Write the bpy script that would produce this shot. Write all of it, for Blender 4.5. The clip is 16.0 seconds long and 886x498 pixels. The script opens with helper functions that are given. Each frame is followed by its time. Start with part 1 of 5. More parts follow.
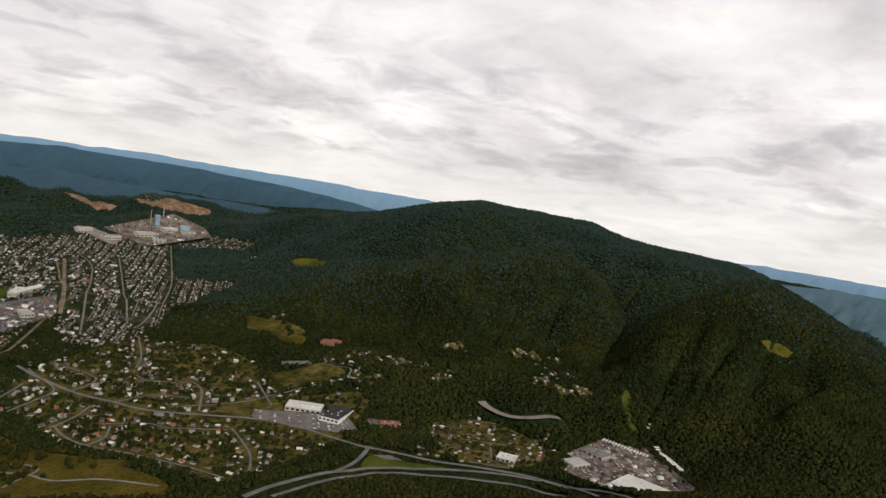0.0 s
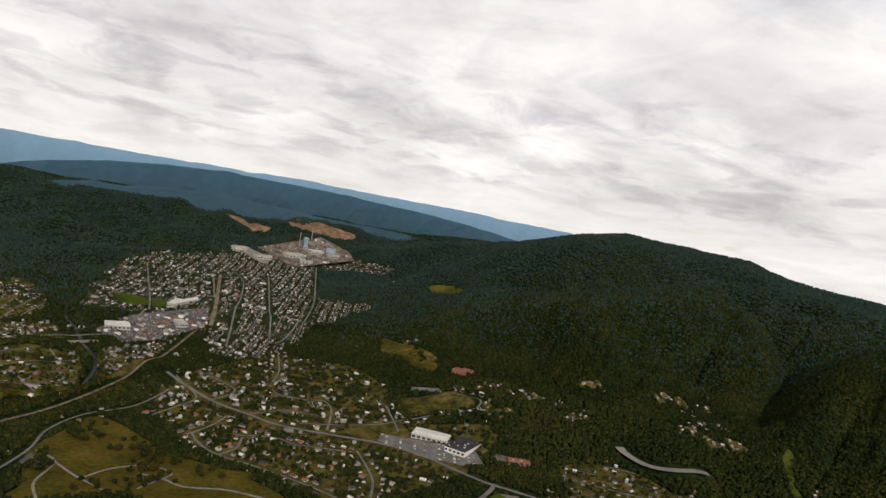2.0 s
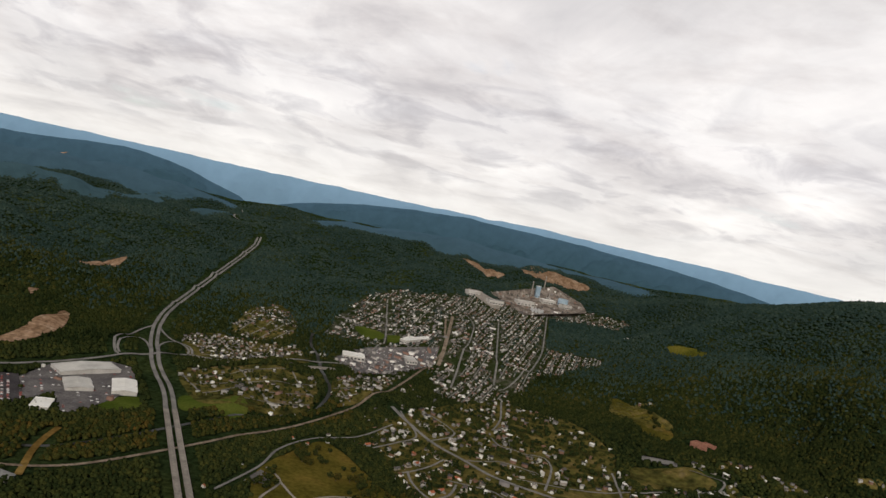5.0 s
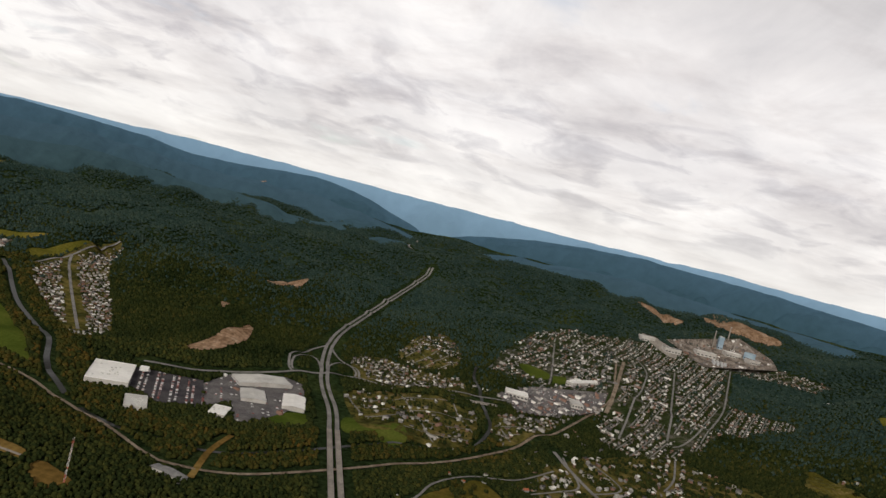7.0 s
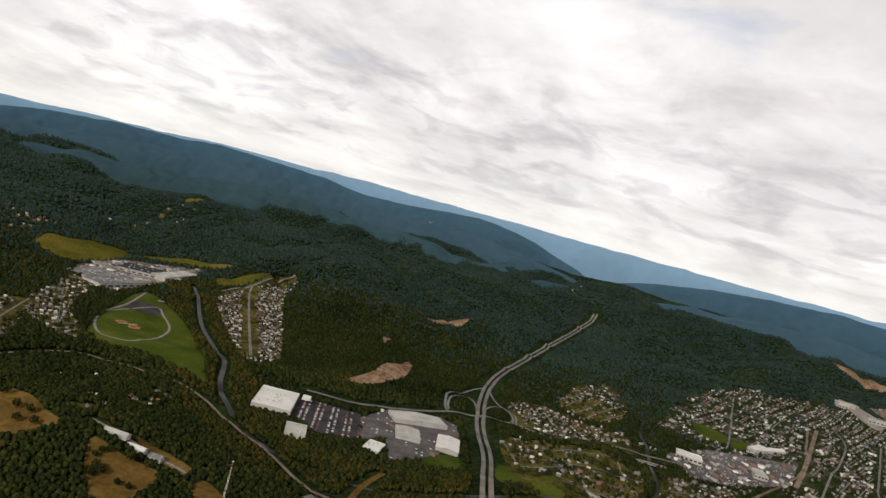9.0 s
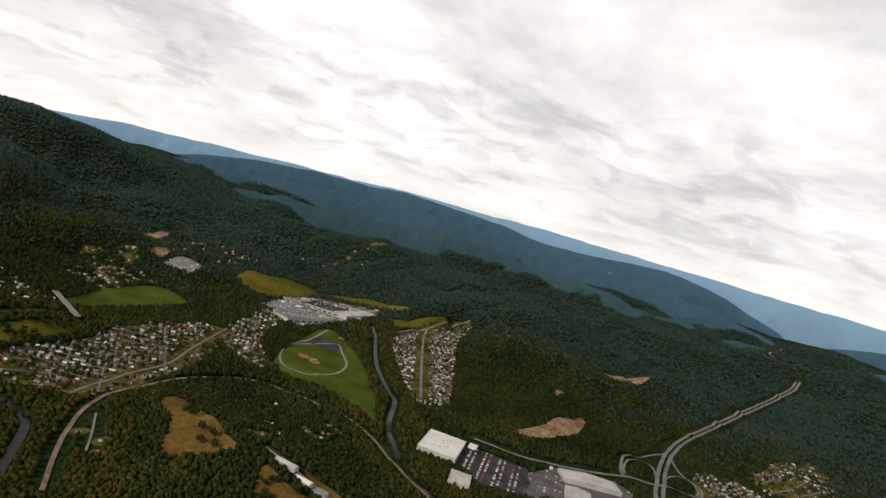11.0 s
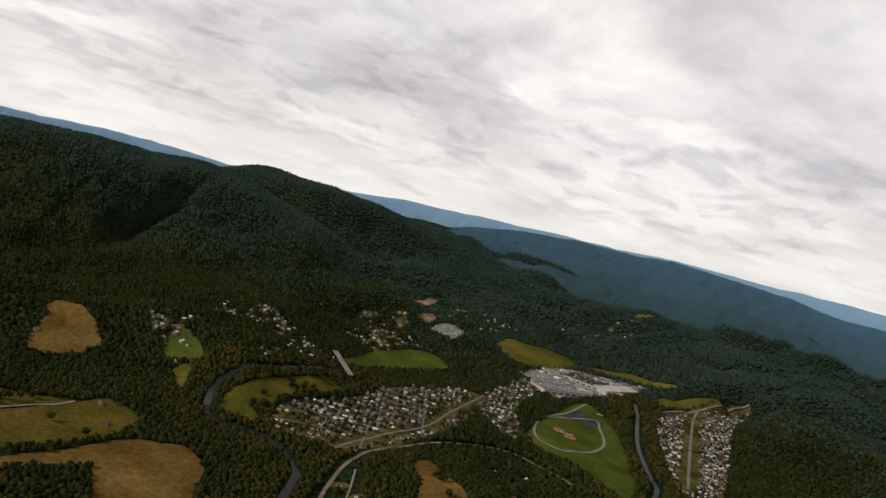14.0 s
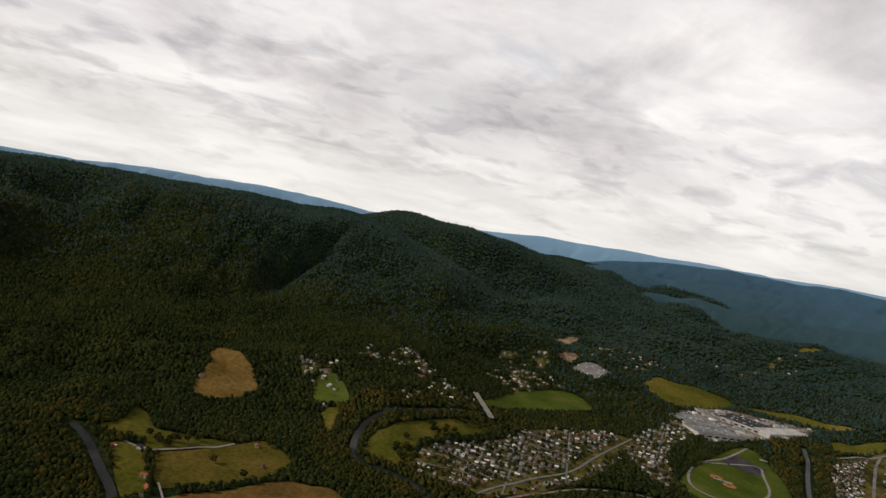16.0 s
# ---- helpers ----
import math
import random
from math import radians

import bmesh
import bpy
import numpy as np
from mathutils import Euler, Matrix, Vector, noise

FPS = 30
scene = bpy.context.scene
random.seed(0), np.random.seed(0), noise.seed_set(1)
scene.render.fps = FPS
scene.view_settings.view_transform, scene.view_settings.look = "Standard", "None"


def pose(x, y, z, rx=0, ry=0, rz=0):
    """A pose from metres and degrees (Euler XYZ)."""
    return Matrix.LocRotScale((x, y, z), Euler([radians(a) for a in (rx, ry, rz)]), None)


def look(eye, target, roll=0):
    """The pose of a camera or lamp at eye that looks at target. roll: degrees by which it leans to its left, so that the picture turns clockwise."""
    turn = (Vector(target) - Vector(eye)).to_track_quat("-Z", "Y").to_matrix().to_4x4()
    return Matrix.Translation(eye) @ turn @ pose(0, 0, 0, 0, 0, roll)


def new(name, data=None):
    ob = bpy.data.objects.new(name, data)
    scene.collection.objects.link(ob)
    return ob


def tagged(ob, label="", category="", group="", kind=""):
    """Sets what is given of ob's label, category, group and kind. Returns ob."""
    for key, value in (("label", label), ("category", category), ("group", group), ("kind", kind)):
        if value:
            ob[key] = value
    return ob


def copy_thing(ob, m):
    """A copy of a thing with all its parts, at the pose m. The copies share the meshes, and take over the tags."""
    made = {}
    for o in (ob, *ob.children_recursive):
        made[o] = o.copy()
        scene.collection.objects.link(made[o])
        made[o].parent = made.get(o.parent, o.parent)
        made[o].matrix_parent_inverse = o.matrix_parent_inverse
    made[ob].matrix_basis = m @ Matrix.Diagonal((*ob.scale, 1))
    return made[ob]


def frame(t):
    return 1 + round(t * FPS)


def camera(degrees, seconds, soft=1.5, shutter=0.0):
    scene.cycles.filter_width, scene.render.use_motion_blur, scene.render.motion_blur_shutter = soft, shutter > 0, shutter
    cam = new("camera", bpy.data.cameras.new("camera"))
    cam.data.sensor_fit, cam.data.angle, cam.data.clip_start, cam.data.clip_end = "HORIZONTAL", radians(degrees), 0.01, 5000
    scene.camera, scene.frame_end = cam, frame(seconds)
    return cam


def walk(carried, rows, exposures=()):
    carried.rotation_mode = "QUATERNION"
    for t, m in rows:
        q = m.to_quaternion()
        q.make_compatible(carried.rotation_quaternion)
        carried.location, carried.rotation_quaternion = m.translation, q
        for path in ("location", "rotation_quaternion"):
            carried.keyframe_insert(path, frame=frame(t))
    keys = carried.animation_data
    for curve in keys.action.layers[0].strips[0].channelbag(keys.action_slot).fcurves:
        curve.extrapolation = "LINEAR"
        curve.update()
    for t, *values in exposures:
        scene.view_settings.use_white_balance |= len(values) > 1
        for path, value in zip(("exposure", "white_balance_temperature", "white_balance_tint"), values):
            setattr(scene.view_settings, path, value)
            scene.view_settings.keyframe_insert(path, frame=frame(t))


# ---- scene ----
from mathutils.geometry import delaunay_2d_cdt

cam = camera(65.03, 16.0)
PATH = [
    (0, -83.1, -173.7, 492.6, 51.83, -4.26, 8.38),
    (0.5, -71.8, -162.5, 488.0, 54.97, -4.15, 9.42),
    (1, -61.3, -151.2, 483.6, 58.11, -3.91, 8.97),
    (1.5, -51.6, -139.8, 479.7, 60.97, -3.68, 9.42),
    (2, -42.7, -128.3, 476.0, 63.64, -3.39, 9.99),
    (2.5, -34.6, -116.7, 472.7, 66.66, -3.22, 10.56),
    (3, -27.5, -104.9, 469.6, 70.24, -3.08, 10.77),
    (3.5, -21.3, -92.9, 466.7, 73.99, -3.25, 11.66),
    (4, -16.1, -80.7, 464.0, 77.25, -3.16, 11.57),
    (6.5, -4.4, -16.4, 450.8, 93.70, -2.95, 14.33),
    (7, -4.7, -3.1, 447.8, 97.71, -3.11, 14.46),
    (7.5, -5.8, 10.2, 444.7, 101.21, -3.14, 14.23),
    (8, -7.6, 23.3, 441.6, 104.49, -3.15, 14.74),
    (8.5, -9.9, 36.1, 438.5, 108.00, -3.10, 14.79),
    (9, -12.5, 48.4, 435.5, 111.60, -3.04, 15.49),
    (11.5, -28.0, 101.3, 424.9, 130.59, -3.18, 16.87),
    (12, -31.0, 110.0, 424.0, 134.40, -3.34, 16.99),
    (12.5, -33.8, 118.0, 423.5, 138.46, -3.65, 16.34),
    (13, -36.2, 125.2, 423.6, 142.43, -3.73, 16.91),
    (13.5, -38.2, 131.3, 424.2, 146.06, -3.96, 15.98),
    (14, -39.6, 136.5, 425.4, 149.30, -3.65, 15.74),
    (14.5, -40.4, 140.4, 427.2, 152.44, -3.59, 14.26),
    (15, -40.5, 143.2, 429.6, 155.36, -3.46, 14.03),
    (15.5, -40.0, 144.7, 432.6, 158.23, -3.51, 13.37),
    (16, -38.8, 145.0, 436.2, 161.18, -3.53, 12.56),
]


def heading(x, y, z, bearing, tilt, lean):
    """A pose by compass bearing from the x axis, tilt above the level and lean to the left, in degrees."""
    b, t = radians(bearing), radians(tilt)
    aim = (x + 1000 * math.cos(b) * math.cos(t), y + 1000 * math.sin(b) * math.cos(t), z + 1000 * math.sin(t))
    return look((x, y, z), aim, lean)


walk(cam, [(row[0], heading(*row[1:])) for row in PATH],
     ((0, -0.03), (8, 0.0), (9, 0.05), (11.5, 0.14), (12.6, 0.2), (13.2, 0.02), (14, -0.1), (16, -0.1)))

# ---- world: a high broken overcast, the sun veiled ----
SUN_BEARING, SUN_RISE = 264.0, 33.0
world = bpy.data.worlds.new("overcast_sky")
scene.world = world
world.use_nodes = True
wn, wl = world.node_tree.nodes, world.node_tree.links
wn.clear()


def wnode(kind, **values):
    n = wn.new(kind)
    for key, value in values.items():
        n.inputs[key].default_value = value
    return n


def wmath(op, a, b=None):
    n = wn.new("ShaderNodeMath")
    n.operation = op
    for i, v in enumerate((a, b)):
        if v is None:
            continue
        if isinstance(v, (int, float)):
            n.inputs[i].default_value = v
        else:
            wl.new(v, n.inputs[i])
    return n.outputs[0]


sky = wn.new("ShaderNodeTexSky")
sky.sky_type, sky.sun_disc = "NISHITA", False
sky.sun_elevation, sky.sun_rotation = radians(SUN_RISE), radians(90 - SUN_BEARING)
way = wn.new("ShaderNodeTexCoord").outputs["Generated"]
split = wn.new("ShaderNodeSeparateXYZ")
wl.new(way, split.inputs[0])
up = wmath("MAXIMUM", split.outputs["Z"], -0.1)
flat_up = wmath("ADD", up, 0.20)
plane = wn.new("ShaderNodeCombineXYZ")
wl.new(wmath("DIVIDE", split.outputs["X"], flat_up), plane.inputs[0])
wl.new(wmath("DIVIDE", split.outputs["Y"], flat_up), plane.inputs[1])


def cloud(scale, detail, rough, warp, shift, stretch=(1, 1, 1)):
    m = wn.new("ShaderNodeMapping")
    m.inputs["Location"].default_value = shift
    m.inputs["Scale"].default_value = stretch
    m.inputs["Rotation"].default_value = (0, 0, radians(35))
    wl.new(plane.outputs[0], m.inputs[0])
    n = wnode("ShaderNodeTexNoise", Scale=scale, Detail=detail, Roughness=rough, Distortion=warp)
    wl.new(m.outputs[0], n.inputs["Vector"])
    return n.outputs["Fac"]


def ramp(source, stops):
    n = wn.new("ShaderNodeValToRGB")
    while len(n.color_ramp.elements) < len(stops):
        n.color_ramp.elements.new(0.5)
    for e, (at, c) in zip(n.color_ramp.elements, stops):
        e.position, e.color = at, (*c, 1)
    wl.new(source, n.inputs[0])
    return n.outputs[0]


def mix(mode, factor, a, b):
    n = wn.new("ShaderNodeMix")
    n.data_type, n.blend_type = "RGBA", mode
    for socket, v in ((n.inputs[0], factor), (n.inputs[6], a), (n.inputs[7], b)):
        if isinstance(v, (int, float)):
            socket.default_value = v
        elif isinstance(v, tuple):
            socket.default_value = (*v, 1)
        else:
            wl.new(v, socket)
    return n.outputs[2]


sheet = ramp(cloud(1.0, 9, 0.56, 0.4, (1.3, 0.4, 0), (1, 0.7, 1)), ((0.28, (0.70, 0.68, 0.69)), (0.42, (0.83, 0.80, 0.80)), (0.55, (0.98, 0.95, 0.94)), (0.72, (1.18, 1.15, 1.12))))
wisps = ramp(cloud(4.0, 8, 0.6, 0.7, (4.1, 2.2, 0), (1, 0.5, 1)), ((0.33, (0.93, 0.93, 0.935)), (0.60, (1.03, 1.025, 1.02))))
heavy = ramp(cloud(1.7, 7, 0.58, 0.3, (7.7, 3.1, 0), (0.7, 1, 1)), ((0.48, (1, 1, 1)), (0.56, (0.90, 0.89, 0.89)), (0.70, (0.68, 0.67, 0.69))))
clouds = mix("MULTIPLY", 1.0, mix("MULTIPLY", 1.0, sheet, wisps), heavy)
# small heaped clouds low over the mountains
puffs = ramp(cloud(3.2, 8, 0.55, 0.6, (5.3, 6.1, 0), (1, 1, 1)), ((0.50, (1, 1, 1)), (0.57, (0.84, 0.84, 0.86)), (0.66, (0.70, 0.70, 0.73))))
low_sky = ramp(up, ((0.02, (0, 0, 0)), (0.05, (1, 1, 1)), (0.16, (0.8, 0.8, 0.8)), (0.26, (0, 0, 0))))
clouds = mix("MIX", low_sky, clouds, mix("MULTIPLY", 1.0, clouds, puffs))
# sky darkened overhead, mostly out of view, to dim the light on the ground
clouds = mix("MULTIPLY", 1.0, clouds, ramp(up, ((0.32, (1, 1, 1)), (0.70, (0.15, 0.15, 0.155)))))
# pale warm light under the cloud base, along the horizon
rim = ramp(up, ((0.0, (1, 1, 1)), (0.05, (0.55, 0.55, 0.55)), (0.14, (0, 0, 0))))
clouds = mix("MIX", wmath("MULTIPLY", rim, 0.55), clouds, (0.96, 0.93, 0.86))
gaps = ramp(cloud(1.4, 5, 0.55, 0.4, (2.9, 8.8, 0)), ((0.62, (0, 0, 0)), (0.74, (0.35, 0.35, 0.35))))
blue = mix("MULTIPLY", 1.0, sky.outputs[0], (0.12, 0.12, 0.12))
background = wn.new("ShaderNodeBackground")
background.inputs["Strength"].default_value = 1.0
wl.new(mix("MIX", gaps, clouds, blue), background.inputs["Color"])
output = wn.new("ShaderNodeOutputWorld")
wl.new(background.outputs[0], output.inputs["Surface"])

sun = new("sun", bpy.data.lights.new("sun", "SUN"))
sun.data.energy, sun.data.angle, sun.data.color = 2.2, radians(6), (1.0, 0.92, 0.80)
sun_way = Vector((math.cos(radians(SUN_BEARING)) * math.cos(radians(SUN_RISE)), math.sin(radians(SUN_BEARING)) * math.cos(radians(SUN_RISE)), math.sin(radians(SUN_RISE))))
sun.matrix_world = look(sun_way * 3000, (0, 0, 0))

# ---- materials ----
def material(name, stops, scale=0.05, detail=6, rough=0.9, bump=0.0, bump_scale=1.0, source="place", fine=0.25, fine_scale=0.6, metal=0.0, gloss=0.0):
    """Colour from a ramp over noise at one scale (place), per object (object) or per loose piece (piece), with a second, finer noise over it."""
    m = bpy.data.materials.new(name)
    m.use_nodes = True
    n, l = m.node_tree.nodes, m.node_tree.links
    shader = n["Principled BSDF"]
    shader.inputs["Roughness"].default_value = rough
    shader.inputs["Metallic"].default_value = metal
    shader.inputs["Specular IOR Level"].default_value = 0.3 if rough < 0.8 else gloss
    where = n.new("ShaderNodeNewGeometry")
    broad = n.new("ShaderNodeTexNoise")
    broad.inputs["Scale"].default_value, broad.inputs["Detail"].default_value = scale, detail
    l.new(where.outputs["Position"], broad.inputs["Vector"])
    r = n.new("ShaderNodeValToRGB")
    while len(r.color_ramp.elements) < len(stops):
        r.color_ramp.elements.new(0.5)
    for e, (at, c) in zip(r.color_ramp.elements, stops):
        e.position, e.color = at, (*c, 1)
    if source == "object":
        l.new(n.new("ShaderNodeObjectInfo").outputs["Random"], r.inputs[0])
        r.color_ramp.interpolation = "CONSTANT"
    elif source == "piece":
        l.new(where.outputs["Random Per Island"], r.inputs[0])
        r.color_ramp.interpolation = "CONSTANT"
    elif source == "leaf":
        add = n.new("ShaderNodeMath")
        add.operation = "MULTIPLY_ADD"
        l.new(where.outputs["Random Per Island"], add.inputs[0])
        add.inputs[1].default_value = 0.55
        half = n.new("ShaderNodeMath")
        half.operation = "MULTIPLY_ADD"
        l.new(broad.outputs["Fac"], half.inputs[0])
        half.inputs[1].default_value, half.inputs[2].default_value = 0.9, -0.22
        l.new(half.outputs[0], add.inputs[2])
        l.new(add.outputs[0], r.inputs[0])
    else:
        l.new(broad.outputs["Fac"], r.inputs[0])
    grain = n.new("ShaderNodeTexNoise")
    grain.inputs["Scale"].default_value, grain.inputs["Detail"].default_value = fine_scale, 5
    l.new(where.outputs["Position"], grain.inputs["Vector"])
    span = n.new("ShaderNodeMapRange")
    span.inputs["From Min"].default_value, span.inputs["From Max"].default_value = 0.3, 0.7
    span.inputs["To Min"].default_value, span.inputs["To Max"].default_value = 1 - fine, 1 + fine
    l.new(grain.outputs["Fac"], span.inputs["Value"])
    both = n.new("ShaderNodeVectorMath")
    both.operation = "SCALE"
    l.new(r.outputs[0], both.inputs[0])
    l.new(span.outputs[0], both.inputs["Scale"])
    l.new(both.outputs[0], shader.inputs["Base Color"])
    if bump:
        b = n.new("ShaderNodeBump")
        tex = n.new("ShaderNodeTexNoise")
        tex.inputs["Scale"].default_value, tex.inputs["Detail"].default_value = bump_scale, 4
        l.new(where.outputs["Position"], tex.inputs["Vector"])
        b.inputs["Strength"].default_value, b.inputs["Distance"].default_value = 1.0, bump
        l.new(tex.outputs["Fac"], b.inputs["Height"])
        l.new(b.outputs[0], shader.inputs["Normal"])
    return m


M = {}
M["ground"] = material("forest_floor", ((0.33, (0.012, 0.021, 0.008)), (0.5, (0.020, 0.032, 0.012)), (0.67, (0.034, 0.044, 0.014))), 0.006, 9, bump=5, bump_scale=0.09, fine=0.55, fine_scale=0.09)
M["forest"] = material("oak_leaves", ((0.08, (0.011, 0.017, 0.006)), (0.42, (0.020, 0.027, 0.009)), (0.72, (0.034, 0.039, 0.011)), (0.92, (0.054, 0.050, 0.013)), (1.0, (0.075, 0.054, 0.014))), 0.006, 6, source="leaf", fine=0.4, fine_scale=0.3)
# far crowns, bluer and paler: haze painted into the leaf colour
M["hazy_woods"] = material("haze_tinted_leaves", ((0.08, (0.018, 0.034, 0.029)), (0.5, (0.029, 0.050, 0.041)), (0.85, (0.043, 0.064, 0.047)), (1.0, (0.055, 0.070, 0.046))), 0.004, 6, source="leaf", fine=0.35, fine_scale=0.2)
M["river_wood"] = material("turning_leaves", ((0.08, (0.015, 0.020, 0.006)), (0.42, (0.030, 0.034, 0.009)), (0.68, (0.050, 0.043, 0.011)), (0.86, (0.074, 0.050, 0.012)), (1.0, (0.105, 0.056, 0.014))), 0.012, 5, source="leaf", fine=0.4, fine_scale=0.4)
M["lawn"] = material("town_lawn", ((0.36, (0.036, 0.037, 0.012)), (0.5, (0.084, 0.076, 0.021)), (0.64, (0.135, 0.104, 0.034)), (0.76, (0.18, 0.14, 0.085))), 0.022, 8, fine=0.45, fine_scale=0.1)
M["town"] = material("town_ground", ((0.40, (0.020, 0.030, 0.010)), (0.54, (0.040, 0.046, 0.022)), (0.68, (0.11, 0.10, 0.085))), 0.025, 8, fine=0.45, fine_scale=0.15)
M["grass"] = material("mown_grass", ((0.35, (0.046, 0.068, 0.011)), (0.55, (0.076, 0.098, 0.017)), (0.7, (0.11, 0.118, 0.025))), 0.012, 6, fine=0.2, fine_scale=0.2)
M["park_grass"] = material("park_grass", ((0.35, (0.062, 0.056, 0.011)), (0.55, (0.105, 0.084, 0.017)), (0.7, (0.145, 0.100, 0.024))), 0.012, 7, fine=0.3, fine_scale=0.15)
M["meadow"] = material("meadow", ((0.35, (0.066, 0.068, 0.011)), (0.55, (0.112, 0.102, 0.018)), (0.7, (0.155, 0.120, 0.026))), 0.01, 6, fine=0.3, fine_scale=0.15)
M["dry_field"] = material("dry_hay_field", ((0.35, (0.105, 0.066, 0.019)), (0.55, (0.165, 0.102, 0.030)), (0.7, (0.205, 0.138, 0.045))), 0.014, 7, fine=0.3, fine_scale=0.12)
M["soil"] = material("bare_earth", ((0.35, (0.17, 0.105, 0.062)), (0.55, (0.26, 0.17, 0.11)), (0.7, (0.34, 0.25, 0.18))), 0.03, 7, fine=0.35, fine_scale=0.12, bump=2, bump_scale=0.1)
M["plant_ground"] = material("stained_concrete", ((0.38, (0.11, 0.092, 0.078)), (0.5, (0.19, 0.16, 0.138)), (0.64, (0.27, 0.235, 0.205))), 0.03, 8, fine=0.35, fine_scale=0.12)
M["clay"] = material("infield_clay", ((0.4, (0.36, 0.14, 0.06)), (0.6, (0.45, 0.20, 0.09))), 0.05, 4, fine=0.15)
M["asphalt"] = material("asphalt", ((0.35, (0.045, 0.042, 0.047)), (0.6, (0.075, 0.070, 0.074))), 0.03, 6, fine=0.25, fine_scale=0.3)
M["concrete"] = material("old_concrete", ((0.35, (0.22, 0.20, 0.18)), (0.6, (0.31, 0.28, 0.25))), 0.03, 6, fine=0.2, fine_scale=0.3)
M["street"] = material("worn_street", ((0.35, (0.15, 0.145, 0.14)), (0.6, (0.23, 0.22, 0.21))), 0.03, 6, fine=0.2, fine_scale=0.3)
M["street_dark"] = material("grey_asphalt", ((0.35, (0.10, 0.095, 0.098)), (0.6, (0.16, 0.15, 0.15))), 0.03, 6, fine=0.25, fine_scale=0.3)
M["ballast"] = material("rail_ballast", ((0.35, (0.15, 0.115, 0.085)), (0.6, (0.25, 0.20, 0.155))), 0.05, 6, fine=0.35, fine_scale=0.25)
M["paint"] = material("road_paint", ((0.3, (0.6, 0.6, 0.58)), (0.7, (0.75, 0.75, 0.72))), 0.2, 3, fine=0.1)
M["white_roof"] = material("white_roof", ((0.35, (0.70, 0.69, 0.66)), (0.6, (0.82, 0.81, 0.78))), 0.02, 6, fine=0.06, fine_scale=0.15, rough=0.7)
M["pale_roof"] = material("pale_metal_roof", ((0.35, (0.42, 0.41, 0.39)), (0.6, (0.56, 0.55, 0.52))), 0.03, 6, fine=0.1, fine_scale=0.2, rough=0.6)
M["grey_roof"] = material("grey_roof", ((0.35, (0.16, 0.16, 0.165)), (0.6, (0.26, 0.255, 0.25))), 0.03, 6, fine=0.2, fine_scale=0.2)
M["dark_roof"] = material("tar_roof", ((0.35, (0.045, 0.045, 0.05)), (0.6, (0.075, 0.075, 0.08))), 0.03, 6, fine=0.2, fine_scale=0.2)
M["cladding"] = material("cladding", ((0.35, (0.38, 0.36, 0.33)), (0.6, (0.5, 0.48, 0.45))), 0.05, 5, fine=0.12, fine_scale=0.4)
M["brick"] = material("brick", ((0.35, (0.24, 0.11, 0.08)), (0.6, (0.34, 0.17, 0.12))), 0.1, 5, fine=0.2, fine_scale=0.8)
M["glass"] = material("dark_glass", ((0.3, (0.02, 0.022, 0.025)), (0.7, (0.04, 0.045, 0.05))), 0.1, 3, rough=0.1)
M["steel"] = material("galvanised_steel", ((0.35, (0.42, 0.43, 0.44)), (0.6, (0.55, 0.56, 0.57))), 0.2, 4, rough=0.45, metal=0.4)
M["mill_blue"] = material("blue_cladding", ((0.35, (0.22, 0.30, 0.37)), (0.6, (0.32, 0.41, 0.48))), 0.05, 4, fine=0.1)
M["trunk"] = material("bark", ((0.35, (0.06, 0.045, 0.035)), (0.6, (0.11, 0.085, 0.065))), 0.8, 5, fine=0.3)
M["mast"] = material("red_white_steel", ((0.45, (0.5, 0.12, 0.08)), (0.5, (0.7, 0.68, 0.66))), 0.15, 1, fine=0.05)
M["walls"] = material("house_siding", ((0.0, (0.50, 0.47, 0.43)), (0.25, (0.34, 0.30, 0.25)), (0.45, (0.26, 0.13, 0.09)), (0.65, (0.58, 0.57, 0.54)), (0.8, (0.30, 0.29, 0.28))), 0.3, 3, source="object", fine=0.1)
M["roofs"] = material("house_shingles", ((0.0, (0.07, 0.065, 0.065)), (0.24, (0.14, 0.12, 0.105)), (0.44, (0.15, 0.085, 0.055)), (0.60, (0.30, 0.28, 0.26)), (0.72, (0.11, 0.105, 0.105)), (0.80, (0.34, 0.12, 0.065)), (0.90, (0.74, 0.73, 0.70))), 0.3, 3, source="object", fine=0.2, fine_scale=1.2)
M["walls_far"] = material("far_house_siding", ((0.0, (0.20, 0.12, 0.09)), (0.3, (0.30, 0.27, 0.24)), (0.6, (0.46, 0.45, 0.42)), (0.8, (0.22, 0.21, 0.20))), 0.3, 3, source="piece", fine=0.1)
M["roofs_far"] = material("far_house_shingles", ((0.0, (0.06, 0.057, 0.06)), (0.20, (0.12, 0.11, 0.105)), (0.40, (0.19, 0.11, 0.08)), (0.50, (0.25, 0.24, 0.23)), (0.68, (0.42, 0.40, 0.38)), (0.82, (0.76, 0.74, 0.71))), 0.3, 3, source="piece", fine=0.2)
M["car"] = material("car_paint", ((0.0, (0.55, 0.55, 0.54)), (0.3, (0.08, 0.08, 0.09)), (0.5, (0.7, 0.7, 0.7)), (0.7, (0.20, 0.05, 0.04)), (1.0, (0.10, 0.14, 0.22))), 0.5, 2, source="piece", rough=0.35, fine=0.05)
M["blocks_far"] = material("downtown_roofs", ((0.0, (0.09, 0.085, 0.085)), (0.25, (0.20, 0.185, 0.18)), (0.5, (0.34, 0.32, 0.30)), (0.72, (0.22, 0.135, 0.105)), (0.82, (0.72, 0.70, 0.67))), 0.3, 3, source="piece", fine=0.12)


